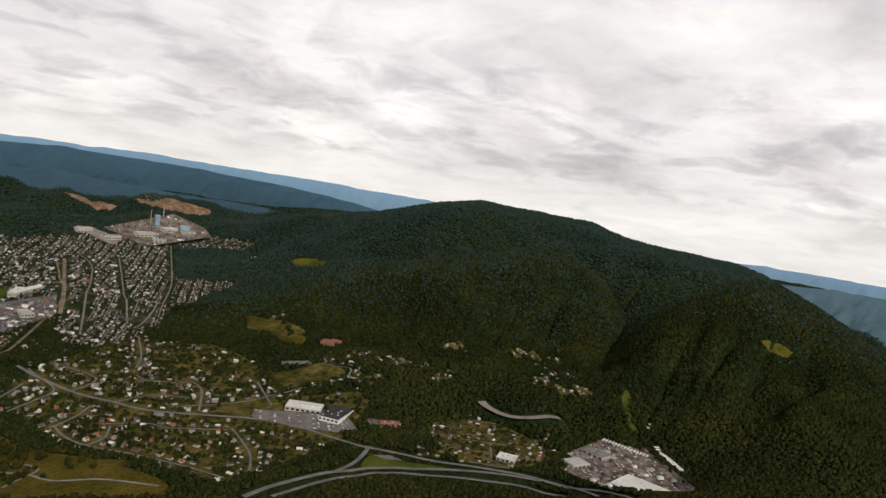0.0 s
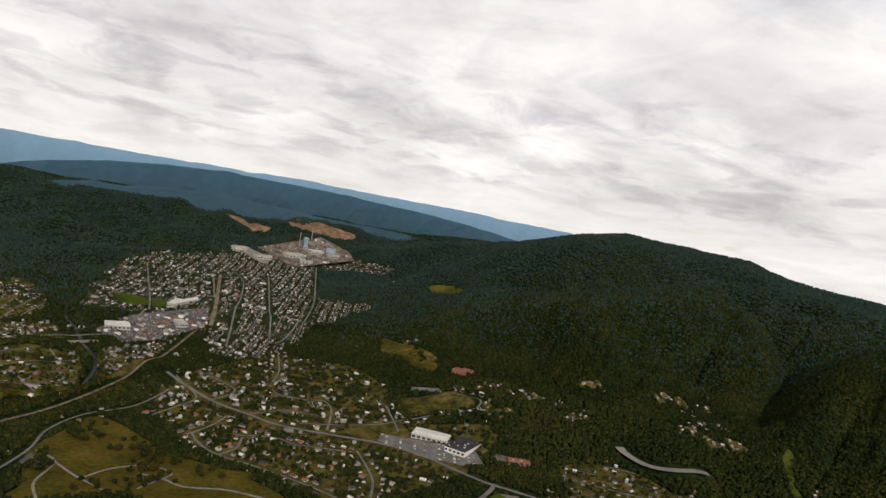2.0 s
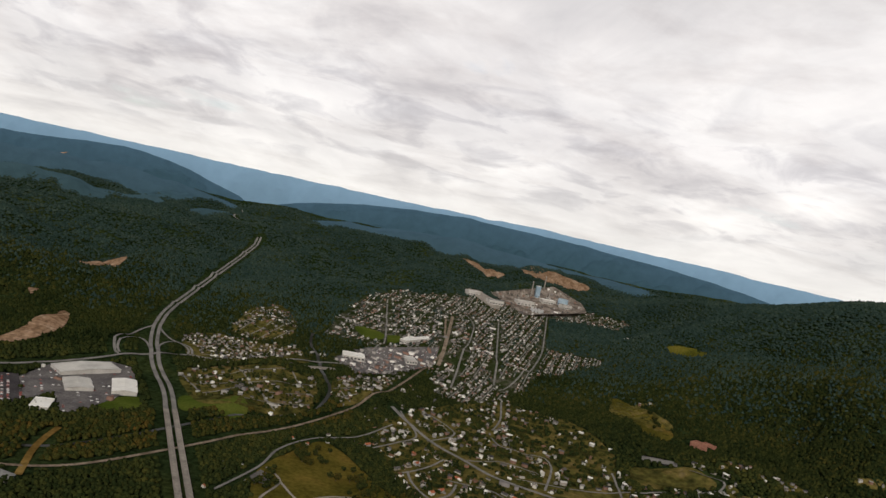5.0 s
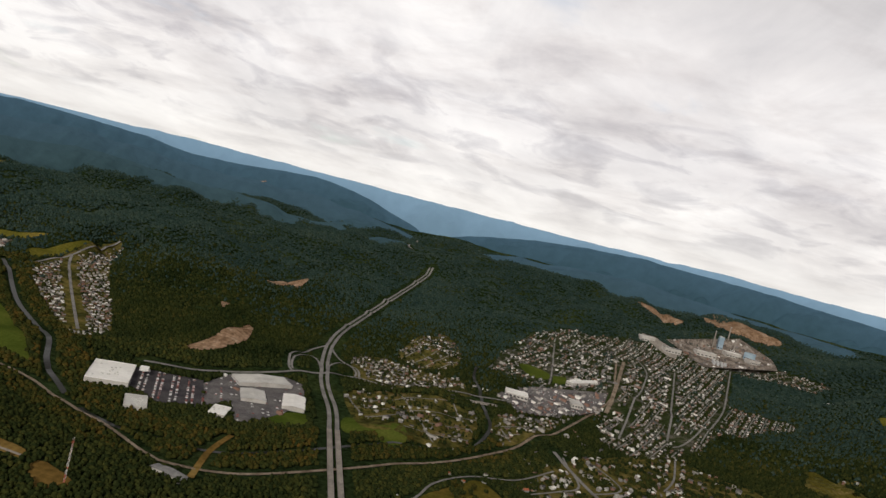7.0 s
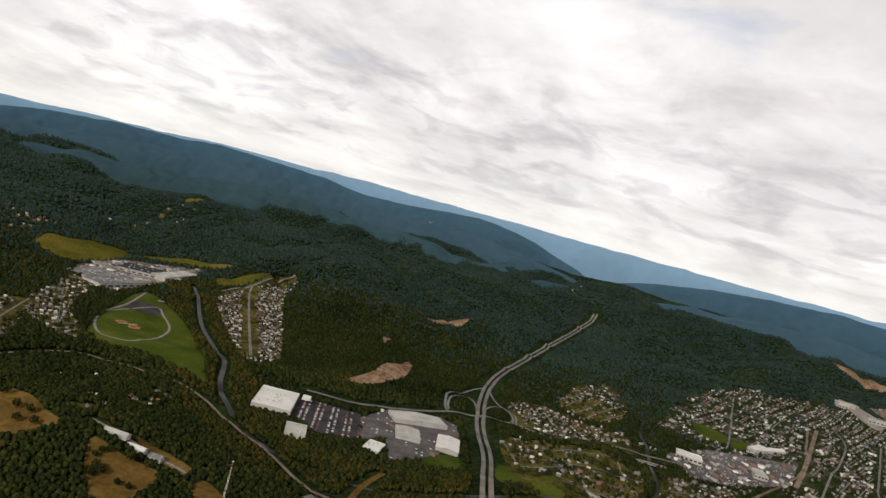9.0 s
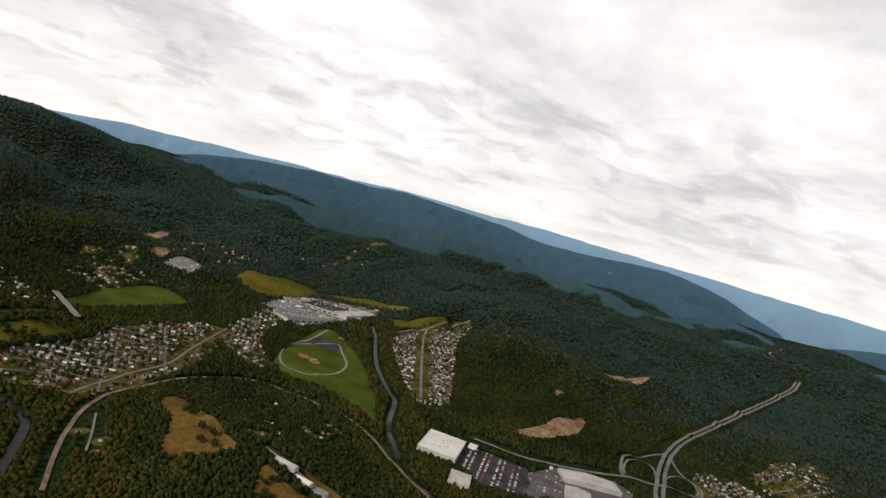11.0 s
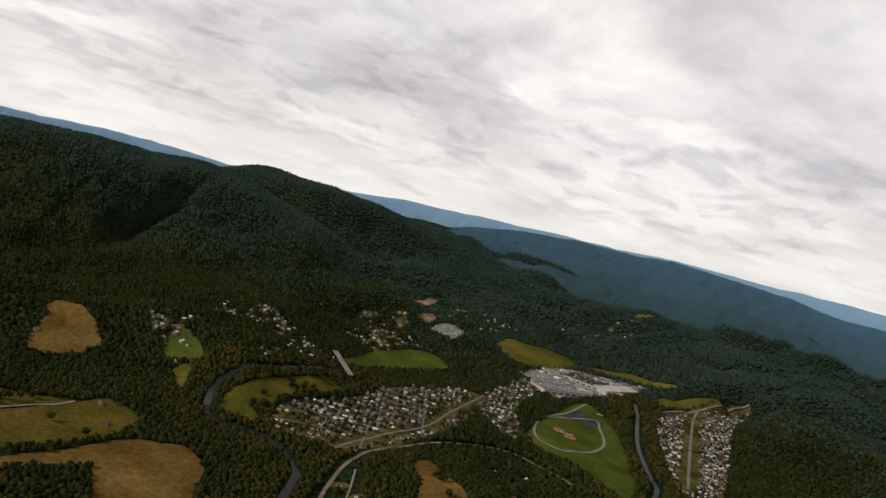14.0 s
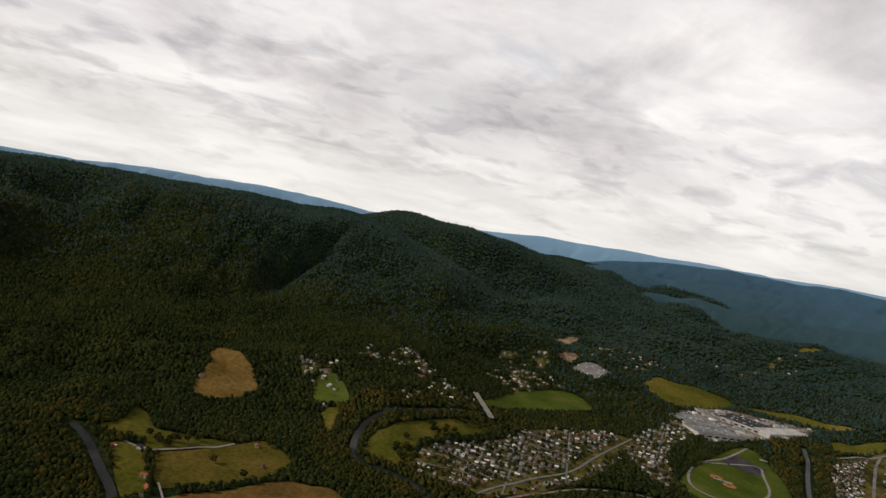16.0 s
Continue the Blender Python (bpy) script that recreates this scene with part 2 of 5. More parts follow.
def water_material():
    m = bpy.data.materials.new("river_water")
    m.use_nodes = True
    n, l = m.node_tree.nodes, m.node_tree.links
    shader = n["Principled BSDF"]
    shader.inputs["Base Color"].default_value = (0.022, 0.022, 0.020, 1)
    shader.inputs["Roughness"].default_value = 0.3
    shader.inputs["Specular IOR Level"].default_value = 0.16
    shader.inputs["IOR"].default_value = 1.33
    tex = n.new("ShaderNodeTexNoise")
    tex.inputs["Scale"].default_value, tex.inputs["Detail"].default_value = 0.25, 5
    where = n.new("ShaderNodeNewGeometry")
    l.new(where.outputs["Position"], tex.inputs["Vector"])
    b = n.new("ShaderNodeBump")
    b.inputs["Distance"].default_value = 0.25
    l.new(tex.outputs["Fac"], b.inputs["Height"])
    l.new(b.outputs[0], shader.inputs["Normal"])
    return m


M["water"] = water_material()


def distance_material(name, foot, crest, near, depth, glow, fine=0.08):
    """Far wooded range: dark at its foot, painted bluish haze glowing towards the crest."""
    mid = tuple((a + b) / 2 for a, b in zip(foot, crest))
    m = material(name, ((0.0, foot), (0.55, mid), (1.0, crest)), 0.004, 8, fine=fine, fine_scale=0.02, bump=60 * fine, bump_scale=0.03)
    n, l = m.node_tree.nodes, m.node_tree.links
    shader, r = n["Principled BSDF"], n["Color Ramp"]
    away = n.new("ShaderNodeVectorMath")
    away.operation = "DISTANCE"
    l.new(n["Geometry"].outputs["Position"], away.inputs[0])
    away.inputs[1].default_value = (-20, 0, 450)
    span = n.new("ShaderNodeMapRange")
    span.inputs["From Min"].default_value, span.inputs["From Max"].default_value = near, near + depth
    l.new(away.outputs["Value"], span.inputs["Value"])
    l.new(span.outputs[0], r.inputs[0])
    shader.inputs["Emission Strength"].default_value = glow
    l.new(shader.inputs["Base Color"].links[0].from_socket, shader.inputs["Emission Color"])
    return m


# blue haze of the ranges is put into base colour and emission
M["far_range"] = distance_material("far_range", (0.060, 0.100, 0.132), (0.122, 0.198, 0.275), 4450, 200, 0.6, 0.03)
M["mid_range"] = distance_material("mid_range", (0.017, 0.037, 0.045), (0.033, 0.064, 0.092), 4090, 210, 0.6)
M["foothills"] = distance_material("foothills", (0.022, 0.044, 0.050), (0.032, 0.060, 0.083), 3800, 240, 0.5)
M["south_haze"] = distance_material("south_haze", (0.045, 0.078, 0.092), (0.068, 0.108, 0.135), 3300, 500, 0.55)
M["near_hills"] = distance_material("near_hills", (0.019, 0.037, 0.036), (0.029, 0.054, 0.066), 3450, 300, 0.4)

# ---- the lie of the land ----
HUB = (-20.0, 0.0)      # middle of the flight, seen from above
EYE_Z = 450.0
NOISE_TABLE = np.random.RandomState(7).rand(256, 256)


def lattice(x, y):
    """Smooth random field, 0 to 1, one cell a unit."""
    xi, yi = np.floor(x).astype(int), np.floor(y).astype(int)
    u, v = x - xi, y - yi
    u, v = u * u * (3 - 2 * u), v * v * (3 - 2 * v)
    a, b = NOISE_TABLE[xi % 256, yi % 256], NOISE_TABLE[(xi + 1) % 256, yi % 256]
    c, d = NOISE_TABLE[xi % 256, (yi + 1) % 256], NOISE_TABLE[(xi + 1) % 256, (yi + 1) % 256]
    return (a * (1 - u) + b * u) * (1 - v) + (c * (1 - u) + d * u) * v


def fbm(x, y, size, octaves=4):
    total, amp, norm = 0.0, 1.0, 0.0
    for i in range(octaves):
        total = total + amp * lattice(x / size + 17.3 * i, y / size + 9.1 * i)
        norm += amp
        amp, size = amp * 0.5, size * 0.5
    return total / norm


def ravines(x, y, size):
    """Branching spurs and gullies, 0 in a gully, 1 on a spur."""
    total, amp, norm = 0.0, 1.0, 0.0
    for i in range(4):
        total = total + amp * np.abs(2 * lattice(x / size + 31.7 * i, y / size + 5.9 * i) - 1)
        norm += amp
        amp, size = amp * 0.55, size * 0.5
    return np.clip(total / norm * 1.8, 0, 1)


# each ridge: distance of its crest, reach of its near and far slopes, and (bearing, rise in degrees) along the crest
RIDGES = {
    "east": (3150, 1050, 700, ((16, -9), (21, -4.5), (24.8, -2.5), (26.9, -1.9), (31.2, -1.35), (35.4, -0.95), (38.4, -0.05), (42.8, 0.3), (48.1, 0.5), (51.5, -0.15), (55.4, -1.4), (60.1, -2.5), (64.8, -3.6), (71, -6.5), (76, -9))),
    "shoulder": (2450, 700, 600, ((36, -5), (40, -2.4), (42.4, -2.6), (47, -4.0), (51, -5.0), (56, -6.0), (61, -6.6), (67, -8.5), (72, -11))),
    "south": (2350, 980, 450, ((3, -14), (9, -10), (14.8, -6.3), (16.8, -5.1), (19.8, -3.6), (23.2, -2.1), (26, -2.5), (28.7, -4.2), (33, -7.5))),
    "west": (2950, 800, 500, ((146, -10), (148.5, -8.8), (152.5, -7), (157.6, -5), (162.7, -3.45), (165.7, -2.85), (167.5, -2.75), (170.5, -3.1), (174.9, -2.85), (180.5, -3.15), (184.5, -3.15), (187.4, -3.3), (191.5, -3.6), (200, -4), (218, -5))),
    "west_knob": (3500, 500, 400, ((144, -4), (149.3, -2.9), (154, -2.2), (157.3, -1.8), (159.2, -1.75), (161.6, -1.55), (163.5, -1.8), (166.1, -2.7), (172, -4.5))),
    "southwest": (2350, 420, 400, ((168, -11), (174.6, -7.9), (179, -7.1), (183.1, -7), (186.8, -6.6), (190, -6.2), (200, -6), (220, -6))),
}
# flat ground: x, y, reach
FLATS = ((-1150, 900, 420), (-900, 350, 420), (-450, 1200, 420), (-1100, 1450, 420), (-1450, 1050, 380), (100, 1250, 420), (300, 1750, 420),
         (700, 2300, 420), (350, 1000, 450), (850, 800, 380), (-200, 950, 350), (-1200, 300, 260), (600, 2750, 420), (1000, 2900, 420),
         (-1600, 1650, 360), (-350, 1750, 250), (0, 2250, 350), (1120, 660, 300),
         (-470, 2000, 240), (-485, 2250, 240), (-465, 2500, 240), (-460, 2750, 240), (-460, 3000, 240), (-490, 3250, 220))


def floor_height(r):
    """The valley floor, level near the river and rising towards the mountains."""
    span = 2600.0
    out = np.clip((r - 1600) / span, 0, 0.9999)
    flat = 1600 - span * np.log(1 - out)
    return np.where(r > 1600, EYE_Z * (1 - r / np.maximum(flat, r)), 0.0)


def height(x, y):
    """Height of the ground at x, y."""
    x, y = np.asarray(x, float), np.asarray(y, float)
    dx, dy = x - HUB[0], y - HUB[1]
    r = np.hypot(dx, dy)
    az = np.degrees(np.arctan2(dy, dx))
    az = np.where(az < -90, az + 360, az)
    base = floor_height(r) * (1 - 0.75 * np.clip((az - 150) / 16, 0, 1) * np.clip((r - 2100) / 700, 0, 1))
    level = np.zeros_like(r)
    for fx, fy, reach in FLATS:
        level = np.maximum(level, np.clip(1.6 - 1.25 * np.hypot(x - fx, y - fy) / reach, 0, 1))
    rough = (1 - level) * np.clip((r - 500) / 900, 0, 1) * np.clip((4300 - r) / 500, 0, 1)
    folds = ravines(x, y, 520)
    spurs = ravines(np.radians(az) * 2700 + 0.25 * r, r * 0.34 + 900, 400)
    z = base + rough * (92 * folds + 34 * fbm(x + 900, y, 900) - 38) * np.clip((az + 20) / 20, 0, 1) + 2.0 * (fbm(x, y, 220, 2) - 0.5)
    lift = np.zeros_like(r)
    for crest, near, beyond, line in RIDGES.values():
        bearings, rises = np.array(line).T
        rise = np.interp(az, bearings, rises)
        inside = np.clip((az - bearings[0] + 4) / 4, 0, 1) * np.clip((bearings[-1] + 4 - az) / 4, 0, 1)
        wob = crest * (1 + 0.03 * np.sin(az * 0.35))
        top = EYE_Z + wob * np.tan(np.radians(rise)) - floor_height(wob) * (1 - 0.75 * np.clip((az - 150) / 16, 0, 1) * np.clip((wob - 2100) / 700, 0, 1))
        across = r - wob
        s = np.where(across < 0, -across / near, across / beyond)
        cut = 1 + 0.45 * (0.5 - folds) * np.clip(s * 2.2, 0, 1) * np.clip(2.0 - s, 0, 1)
        shape = 1 / (1 + (1.15 * s * np.sqrt(np.maximum(cut, 0.2))) ** 3)
        flank = 4 * shape * (1 - shape)
        rise = np.maximum(top, 0) * inside * np.maximum(shape - 0.08, 0) / 0.92
        lift = np.maximum(lift, rise + flank * (spurs - 1.0) * 0.70 * rise)
    lift = lift * (1 - 0.97 * level)
    blend = np.clip(lift / 60, 0, 1)
    z = z * (1 - blend) + (base + 0.15 * (z - base)) * blend + lift
    # knoll inside the river loop, river bed
    z = z + 42 * np.exp(-(((x + 760) / 190) ** 2 + ((y - 760) / 130) ** 2))
    return z


# ---- building helpers ----
def mesh_data(name, verts, faces, mat, smooth=False):
    me = bpy.data.meshes.new(name)
    me.from_pydata([tuple(v) for v in verts], [], [tuple(f) for f in faces])
    me.materials.append(mat)
    if smooth:
        me.polygons.foreach_set("use_smooth", [True] * len(me.polygons))
    me.update()
    return me


def bulk_mesh(name, verts, corners, mat, smooth=False):
    """A large mesh from arrays; corners holds one row of vertex numbers a face."""
    me = bpy.data.meshes.new(name)
    count, sides = corners.shape
    me.vertices.add(len(verts))
    me.vertices.foreach_set("co", np.ascontiguousarray(verts, np.float32).ravel())
    me.loops.add(count * sides)
    me.loops.foreach_set("vertex_index", np.ascontiguousarray(corners, np.int32).ravel())
    me.polygons.add(count)
    me.polygons.foreach_set("loop_start", np.arange(count, dtype=np.int32) * sides)
    me.polygons.foreach_set("loop_total", np.full(count, sides, np.int32))
    if smooth:
        me.polygons.foreach_set("use_smooth", np.ones(count, bool))
    me.materials.append(mat)
    me.update(calc_edges=True)
    me.validate()
    return me


def part(name, bm, mat, parent, label=""):
    me = bpy.data.meshes.new(name)
    bm.to_mesh(me)
    bm.free()
    me.materials.append(mat)
    ob = new(name, me)
    ob.parent = parent
    return tagged(ob, label)


def box(bm, x, y, z, sx, sy, sz, turn=0.0):
    """A box on z = its base, centred on x, y."""
    m = Matrix.Translation((x, y, z + sz / 2)) @ Matrix.Rotation(turn, 4, "Z") @ Matrix.Diagonal((sx, sy, sz, 1))
    return bmesh.ops.create_cube(bm, size=1, matrix=m)["verts"]


def drum(bm, x, y, z, r1, r2, h, sides=14):
    bmesh.ops.create_cone(bm, cap_ends=True, segments=sides, radius1=r1, radius2=r2, depth=h, matrix=Matrix.Translation((x, y, z + h / 2)))


def curve_points(line, step=12.0, closed=False):
    """A smooth line through the given plan points."""
    p = np.array(line, float)
    n = len(p)
    out = []
    for i in range(n if closed else n - 1):
        a, b, c, d = (p[(i + k) % n] if closed else p[min(max(i + k, 0), n - 1)] for k in (-1, 0, 1, 2))
        steps = max(2, int(np.hypot(*(c - b)) / step))
        for j in range(steps):
            t = j / steps
            out.append(0.5 * (2 * b + (c - a) * t + (2 * a - 5 * b + 4 * c - d) * t * t + (3 * b - a - 3 * c + d) * t ** 3))
    if not closed:
        out.append(p[-1])
    return np.array(out)


CELL = 5.0
X0, Y0, NX, NY = -3200.0, -800.0, 1200, 900
CLEAR = np.zeros((NX, NY), bool)       # no woods here
SETTLED = np.zeros((NX, NY), bool)     # gardens: few trees


def mark_polygon(grid, outline, value=True):
    p = (np.asarray(outline, float) - (X0, Y0)) / CELL
    lo = np.clip(np.floor(p.min(0)).astype(int), 0, (NX - 1, NY - 1))
    hi = np.clip(np.ceil(p.max(0)).astype(int), 1, (NX, NY))
    if (hi <= lo).any():
        return
    gx, gy = np.meshgrid(np.arange(lo[0], hi[0]) + 0.5, np.arange(lo[1], hi[1]) + 0.5, indexing="ij")
    inside = np.zeros(gx.shape, bool)
    for (ax, ay), (bx, by) in zip(p, np.roll(p, -1, 0)):
        if ay != by:
            inside ^= ((ay > gy) != (by > gy)) & (gx < (bx - ax) * (gy - ay) / (by - ay) + ax)
    grid[lo[0]:hi[0], lo[1]:hi[1]][inside] = value


def mark_line(grid, line, width):
    for x, y in curve_points(line, 4.0):
        i, j, k = (x - X0) / CELL, (y - Y0) / CELL, width / CELL / 2 + 0.5
        grid[max(int(i - k), 0):max(int(i + k) + 1, 0), max(int(j - k), 0):max(int(j + k) + 1, 0)] = True


def look_up(grid, x, y):
    i, j = ((x - X0) / CELL).astype(int), ((y - Y0) / CELL).astype(int)
    ok = (i >= 0) & (i < NX) & (j >= 0) & (j < NY)
    return np.where(ok, grid[np.clip(i, 0, NX - 1), np.clip(j, 0, NY - 1)], False)


def patch(name, outline, mat, label, category, lift=0.8, step=14.0, rounded=True, kind="structure", clear=True):
    """A piece of ground cover draped over the land."""
    from_line = curve_points(outline, 10.0, True) if rounded else np.array(outline, float)
    if clear:
        mark_polygon(CLEAR, from_line)
    lo, hi = from_line.min(0), from_line.max(0)
    gx, gy = np.meshgrid(np.arange(lo[0] + step / 2, hi[0], step), np.arange(lo[1] + step / 2, hi[1], step))
    pts = [Vector(p) for p in from_line] + [Vector(p) for p in np.stack([gx.ravel(), gy.ravel()], 1)]
    n = len(from_line)
    co, _, tris, *_ = delaunay_2d_cdt(pts, [], [list(range(n))], 1, 0.01)
    xy = np.array([tuple(c) for c in co])
    z = height(xy[:, 0], xy[:, 1]) + lift
    me = mesh_data(name, np.column_stack([xy, z]), tris, mat, True)
    if me.polygons and me.polygons[0].normal.z < 0:
        me.flip_normals()
    ob = new(name, me)
    if parent_like := category:
        tagged(ob, label, parent_like, kind=kind)
    return ob


def ribbon(name, line, width, mat, label, category, lift=1.2, clear=None, level=None, thick=0.0, shift=0.0, parent=None):
    """A road, track or river along a line; level gives a deck its own height."""
    p = curve_points(line, 10.0)
    d = np.gradient(p, axis=0)
    d /= np.linalg.norm(d, axis=1)[:, None] + 1e-9
    side = np.stack([-d[:, 1], d[:, 0]], 1)
    p = p + side * shift
    if clear is not None:
        mark_line(CLEAR, p[::3], clear)
    a, b = p + side * width / 2, p - side * width / 2
    za = np.maximum.reduce([height(a[:, 0], a[:, 1]), height(b[:, 0], b[:, 1]), height(p[:, 0], p[:, 1])]) + lift
    if level is not None:
        za = np.full(len(p), float(level)) if np.isscalar(level) else np.interp(np.linspace(0, 1, len(p)), np.linspace(0, 1, len(level)), level)
    n = len(p)
    verts = np.concatenate([np.column_stack([a, za]), np.column_stack([b, za])])
    faces = [(i, i + n, i + n + 1, i + 1) for i in range(n - 1)]
    if thick:
        under = verts - (0, 0, thick)
        verts = np.concatenate([verts, under])
        m = 2 * n
        faces += [(m + i, m + i + 1, m + i + n + 1, m + i + n) for i in range(n - 1)]
        faces += [(i, i + 1, m + i + 1, m + i) for i in range(n - 1)] + [(n + i + 1, n + i, m + n + i, m + n + i + 1) for i in range(n - 1)]
        faces += [(0, m, m + n, n), (n - 1, 2 * n - 1, m + 2 * n - 1, m + n - 1)]
    ob = new(name, mesh_data(name, verts, faces, mat))
    ob.parent = parent
    if category:
        tagged(ob, label, category, kind="structure")
    return ob


# ---- ground: one sheet, fine where the view falls ----
def build_ground():
    az = np.radians(np.concatenate([np.arange(-8, 222, 0.33), np.arange(222, 352, 5.0)]))
    r = np.concatenate([[1.0], np.arange(40, 600, 40), np.arange(600, 1800, 9), np.arange(1800, 3000, 14), np.arange(3000, 4140, 24)])
    rr, aa = np.meshgrid(r, az, indexing="ij")
    x, y = HUB[0] + rr * np.cos(aa), HUB[1] + rr * np.sin(aa)
    z = height(x, y)
    n, k = len(r), len(az)
    i, j = np.meshgrid(np.arange(n - 1), np.arange(k), indexing="ij")
    j2 = (j + 1) % k
    corners = np.stack([i * k + j, (i + 1) * k + j, (i + 1) * k + j2, i * k + j2], -1).reshape(-1, 4)
    ob = new("ground", bulk_mesh("ground", np.stack([x, y, z], -1).reshape(-1, 3), corners, M["ground"], True))
    tagged(ob, "dark green wooded valley floor and mountain slopes", "ground", kind="structure")


build_ground()


def build_range(name, line, near, depth, mat, label, foot, seed, wave=0.0):
    """A distant mountain range standing round the valley."""
    bearings, rises = np.array(line).T
    az = np.arange(bearings[0], bearings[-1], 0.12)
    steps = np.linspace(0, 1, 28)
    rows = []
    for s in steps:
        r = near + depth * s
        crest = np.interp(az, bearings, rises) + 0.10 * (fbm(az * 1.0 + seed, az * 0 + 3.0, 1.6, 4) - 0.5) * 2 + wave * (fbm(az + 2.7 * seed, az * 0 + 7.0, 5.0, 3) - 0.5) * 2
        e = foot + (crest - foot) * s ** 0.8 + (1 - s) * s * 5.5 * (ravines(az * 60 + seed + 150 * s, np.full_like(az, 300 * s), 240) - 0.5)
        rows.append(np.column_stack([HUB[0] + r * np.cos(np.radians(az)), HUB[1] + r * np.sin(np.radians(az)), EYE_Z + r * np.tan(np.radians(e))]))
    verts = np.concatenate(rows)
    n, k = len(steps), len(az)
    i, j = np.meshgrid(np.arange(n - 1), np.arange(k - 1), indexing="ij")
    corners = np.stack([i * k + j, (i + 1) * k + j, (i + 1) * k + j + 1, i * k + j + 1], -1).reshape(-1, 4)
    ob = new(name, bulk_mesh(name, verts, corners[:, ::-1], mat, True))
    tagged(ob, label, "mountains", kind="structure")


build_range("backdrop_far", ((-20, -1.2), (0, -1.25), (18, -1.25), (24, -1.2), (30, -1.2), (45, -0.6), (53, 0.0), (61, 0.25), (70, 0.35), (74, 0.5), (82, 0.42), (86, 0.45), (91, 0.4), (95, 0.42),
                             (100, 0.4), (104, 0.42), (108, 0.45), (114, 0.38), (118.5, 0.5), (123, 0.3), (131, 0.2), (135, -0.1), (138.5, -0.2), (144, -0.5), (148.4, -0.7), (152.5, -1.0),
                             (156.6, -1.5), (166, -1.9), (173, -1.7), (181.6, -2.15), (185.5, -2.4), (188, -2.7), (200, -3.0), (230, -3.2)), 4450, 200, M["far_range"], "far mountain range with pale blue haze painted in", -6.0, 0)
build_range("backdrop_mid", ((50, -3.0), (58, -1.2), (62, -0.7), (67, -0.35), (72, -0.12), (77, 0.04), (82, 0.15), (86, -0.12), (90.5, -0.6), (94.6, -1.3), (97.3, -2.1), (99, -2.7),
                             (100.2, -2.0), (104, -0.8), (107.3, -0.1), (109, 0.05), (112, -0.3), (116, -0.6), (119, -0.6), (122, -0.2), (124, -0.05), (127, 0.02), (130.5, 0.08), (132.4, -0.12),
                             (134.6, -0.28), (138, -0.33), (142, -0.8), (146, -1.5), (152, -3.2)), 4090, 210, M["mid_range"], "wooded mountain range beyond the town with dark blue haze painted in", -4.6, 40)
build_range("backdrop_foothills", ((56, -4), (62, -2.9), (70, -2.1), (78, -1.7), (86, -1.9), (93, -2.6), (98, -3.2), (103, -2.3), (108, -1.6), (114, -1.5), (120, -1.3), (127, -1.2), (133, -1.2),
                                   (138, -1.3), (144, -1.9), (150, -3.0), (156, -4.2)), 3800, 240, M["foothills"], "wooded foothills with blue-green haze painted in", -6.0, 90, 0.55)
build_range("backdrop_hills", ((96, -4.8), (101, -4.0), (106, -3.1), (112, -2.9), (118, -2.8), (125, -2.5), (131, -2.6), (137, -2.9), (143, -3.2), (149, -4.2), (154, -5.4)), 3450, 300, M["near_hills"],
            "dark green wooded hills behind the river valley, bluish haze painted in", -7.5, 150, 0.9)
build_range("backdrop_south", ((-20, -2.0), (0, -2.0), (14, -1.9), (20, -2.0), (26, -2.4), (30, -3.4)), 3300, 500, M["south_haze"], "valley beyond the wooded spur with blue haze painted in", -8.0, 210)

# ---- roads, river and fields ----
I_A = ((-288, 1240), (-325, 1350), (-386, 1481), (-412, 1550), (-466, 1733), (-499, 1879), (-520, 2057), (-524, 2364), (-521, 2682), (-509, 3046), (-501, 3352), (-502, 3427))
I_NEAR = ((-172, 890), (-222, 1040), (-282, 1230))
CROSS_ROAD = ((-708, 1284), (-629, 1333), (-572, 1391), (-474, 1495), (-418, 1529), (-361, 1626), (-305, 1634), (-170, 1640), (-68, 1709), (-35, 1726), (40, 1775))
LOOP_W = ((-501, 1827), (-514, 1762), (-517, 1614), (-507, 1565), (-484, 1510), (-467, 1497))
LOOP_E = ((-477, 1820), (-428, 1743), (-371, 1701), (-349, 1642))
RAIL_E = ((-450, 910), (-380, 930), (-310, 980), (-180, 1130), (-40, 1300), (100, 1560), (240, 1920), (310, 2090), (350, 2420), (380, 2700))
RAIL_W = ((-750, 480), (-880, 560), (-970, 650), (-1060, 840), (-1050, 990), (-960, 1030), (-800, 1040), (-690, 1010))
RIVER_W = ((-1410, 1710), (-1310, 1620), (-1120, 1430), (-910, 1260), (-790, 1110), (-690, 1030))
RIVER_MID = ((-640, 1000), (-560, 970), (-480, 980), (-400, 1000), (-320, 1080), (-220, 1210), (-110, 1300), (-30, 1390))
RIVER_E = ((-30, 1390), (-10, 1510), (-30, 1590), (-60, 1770), (-90, 1930), (-20, 2360), (50, 2660))
RIVER_LOOP = ((-1409, 806), (-1376, 714), (-1305, 585), (-1256, 503), (-1223, 472), (-1171, 450), (-1116, 438), (-1089, 449), (-1071, 478), (-1048, 502), (-1017, 524), (-979, 534), (-930, 531), (-890, 510), (-837, 476), (-795, 450))
RIVER_SW = ((-1097, 18), (-1081, 34), (-1042, 55), (-981, 78), (-942, 94), (-901, 103))
SUBURB = ((-1350, 1790), (-1380, 2180), (-1210, 1890), (-1100, 1740), (-870, 1410), (-890, 1310), (-1230, 1610))
SUB_STREET = ((-1360, 1920), (-1290, 1820), (-1110, 1600), (-920, 1370))
TOWN_N = ((334, 2211), (255, 1703), (425, 1771), (604, 2667), (862, 3057), (500, 3044), (410, 2692))
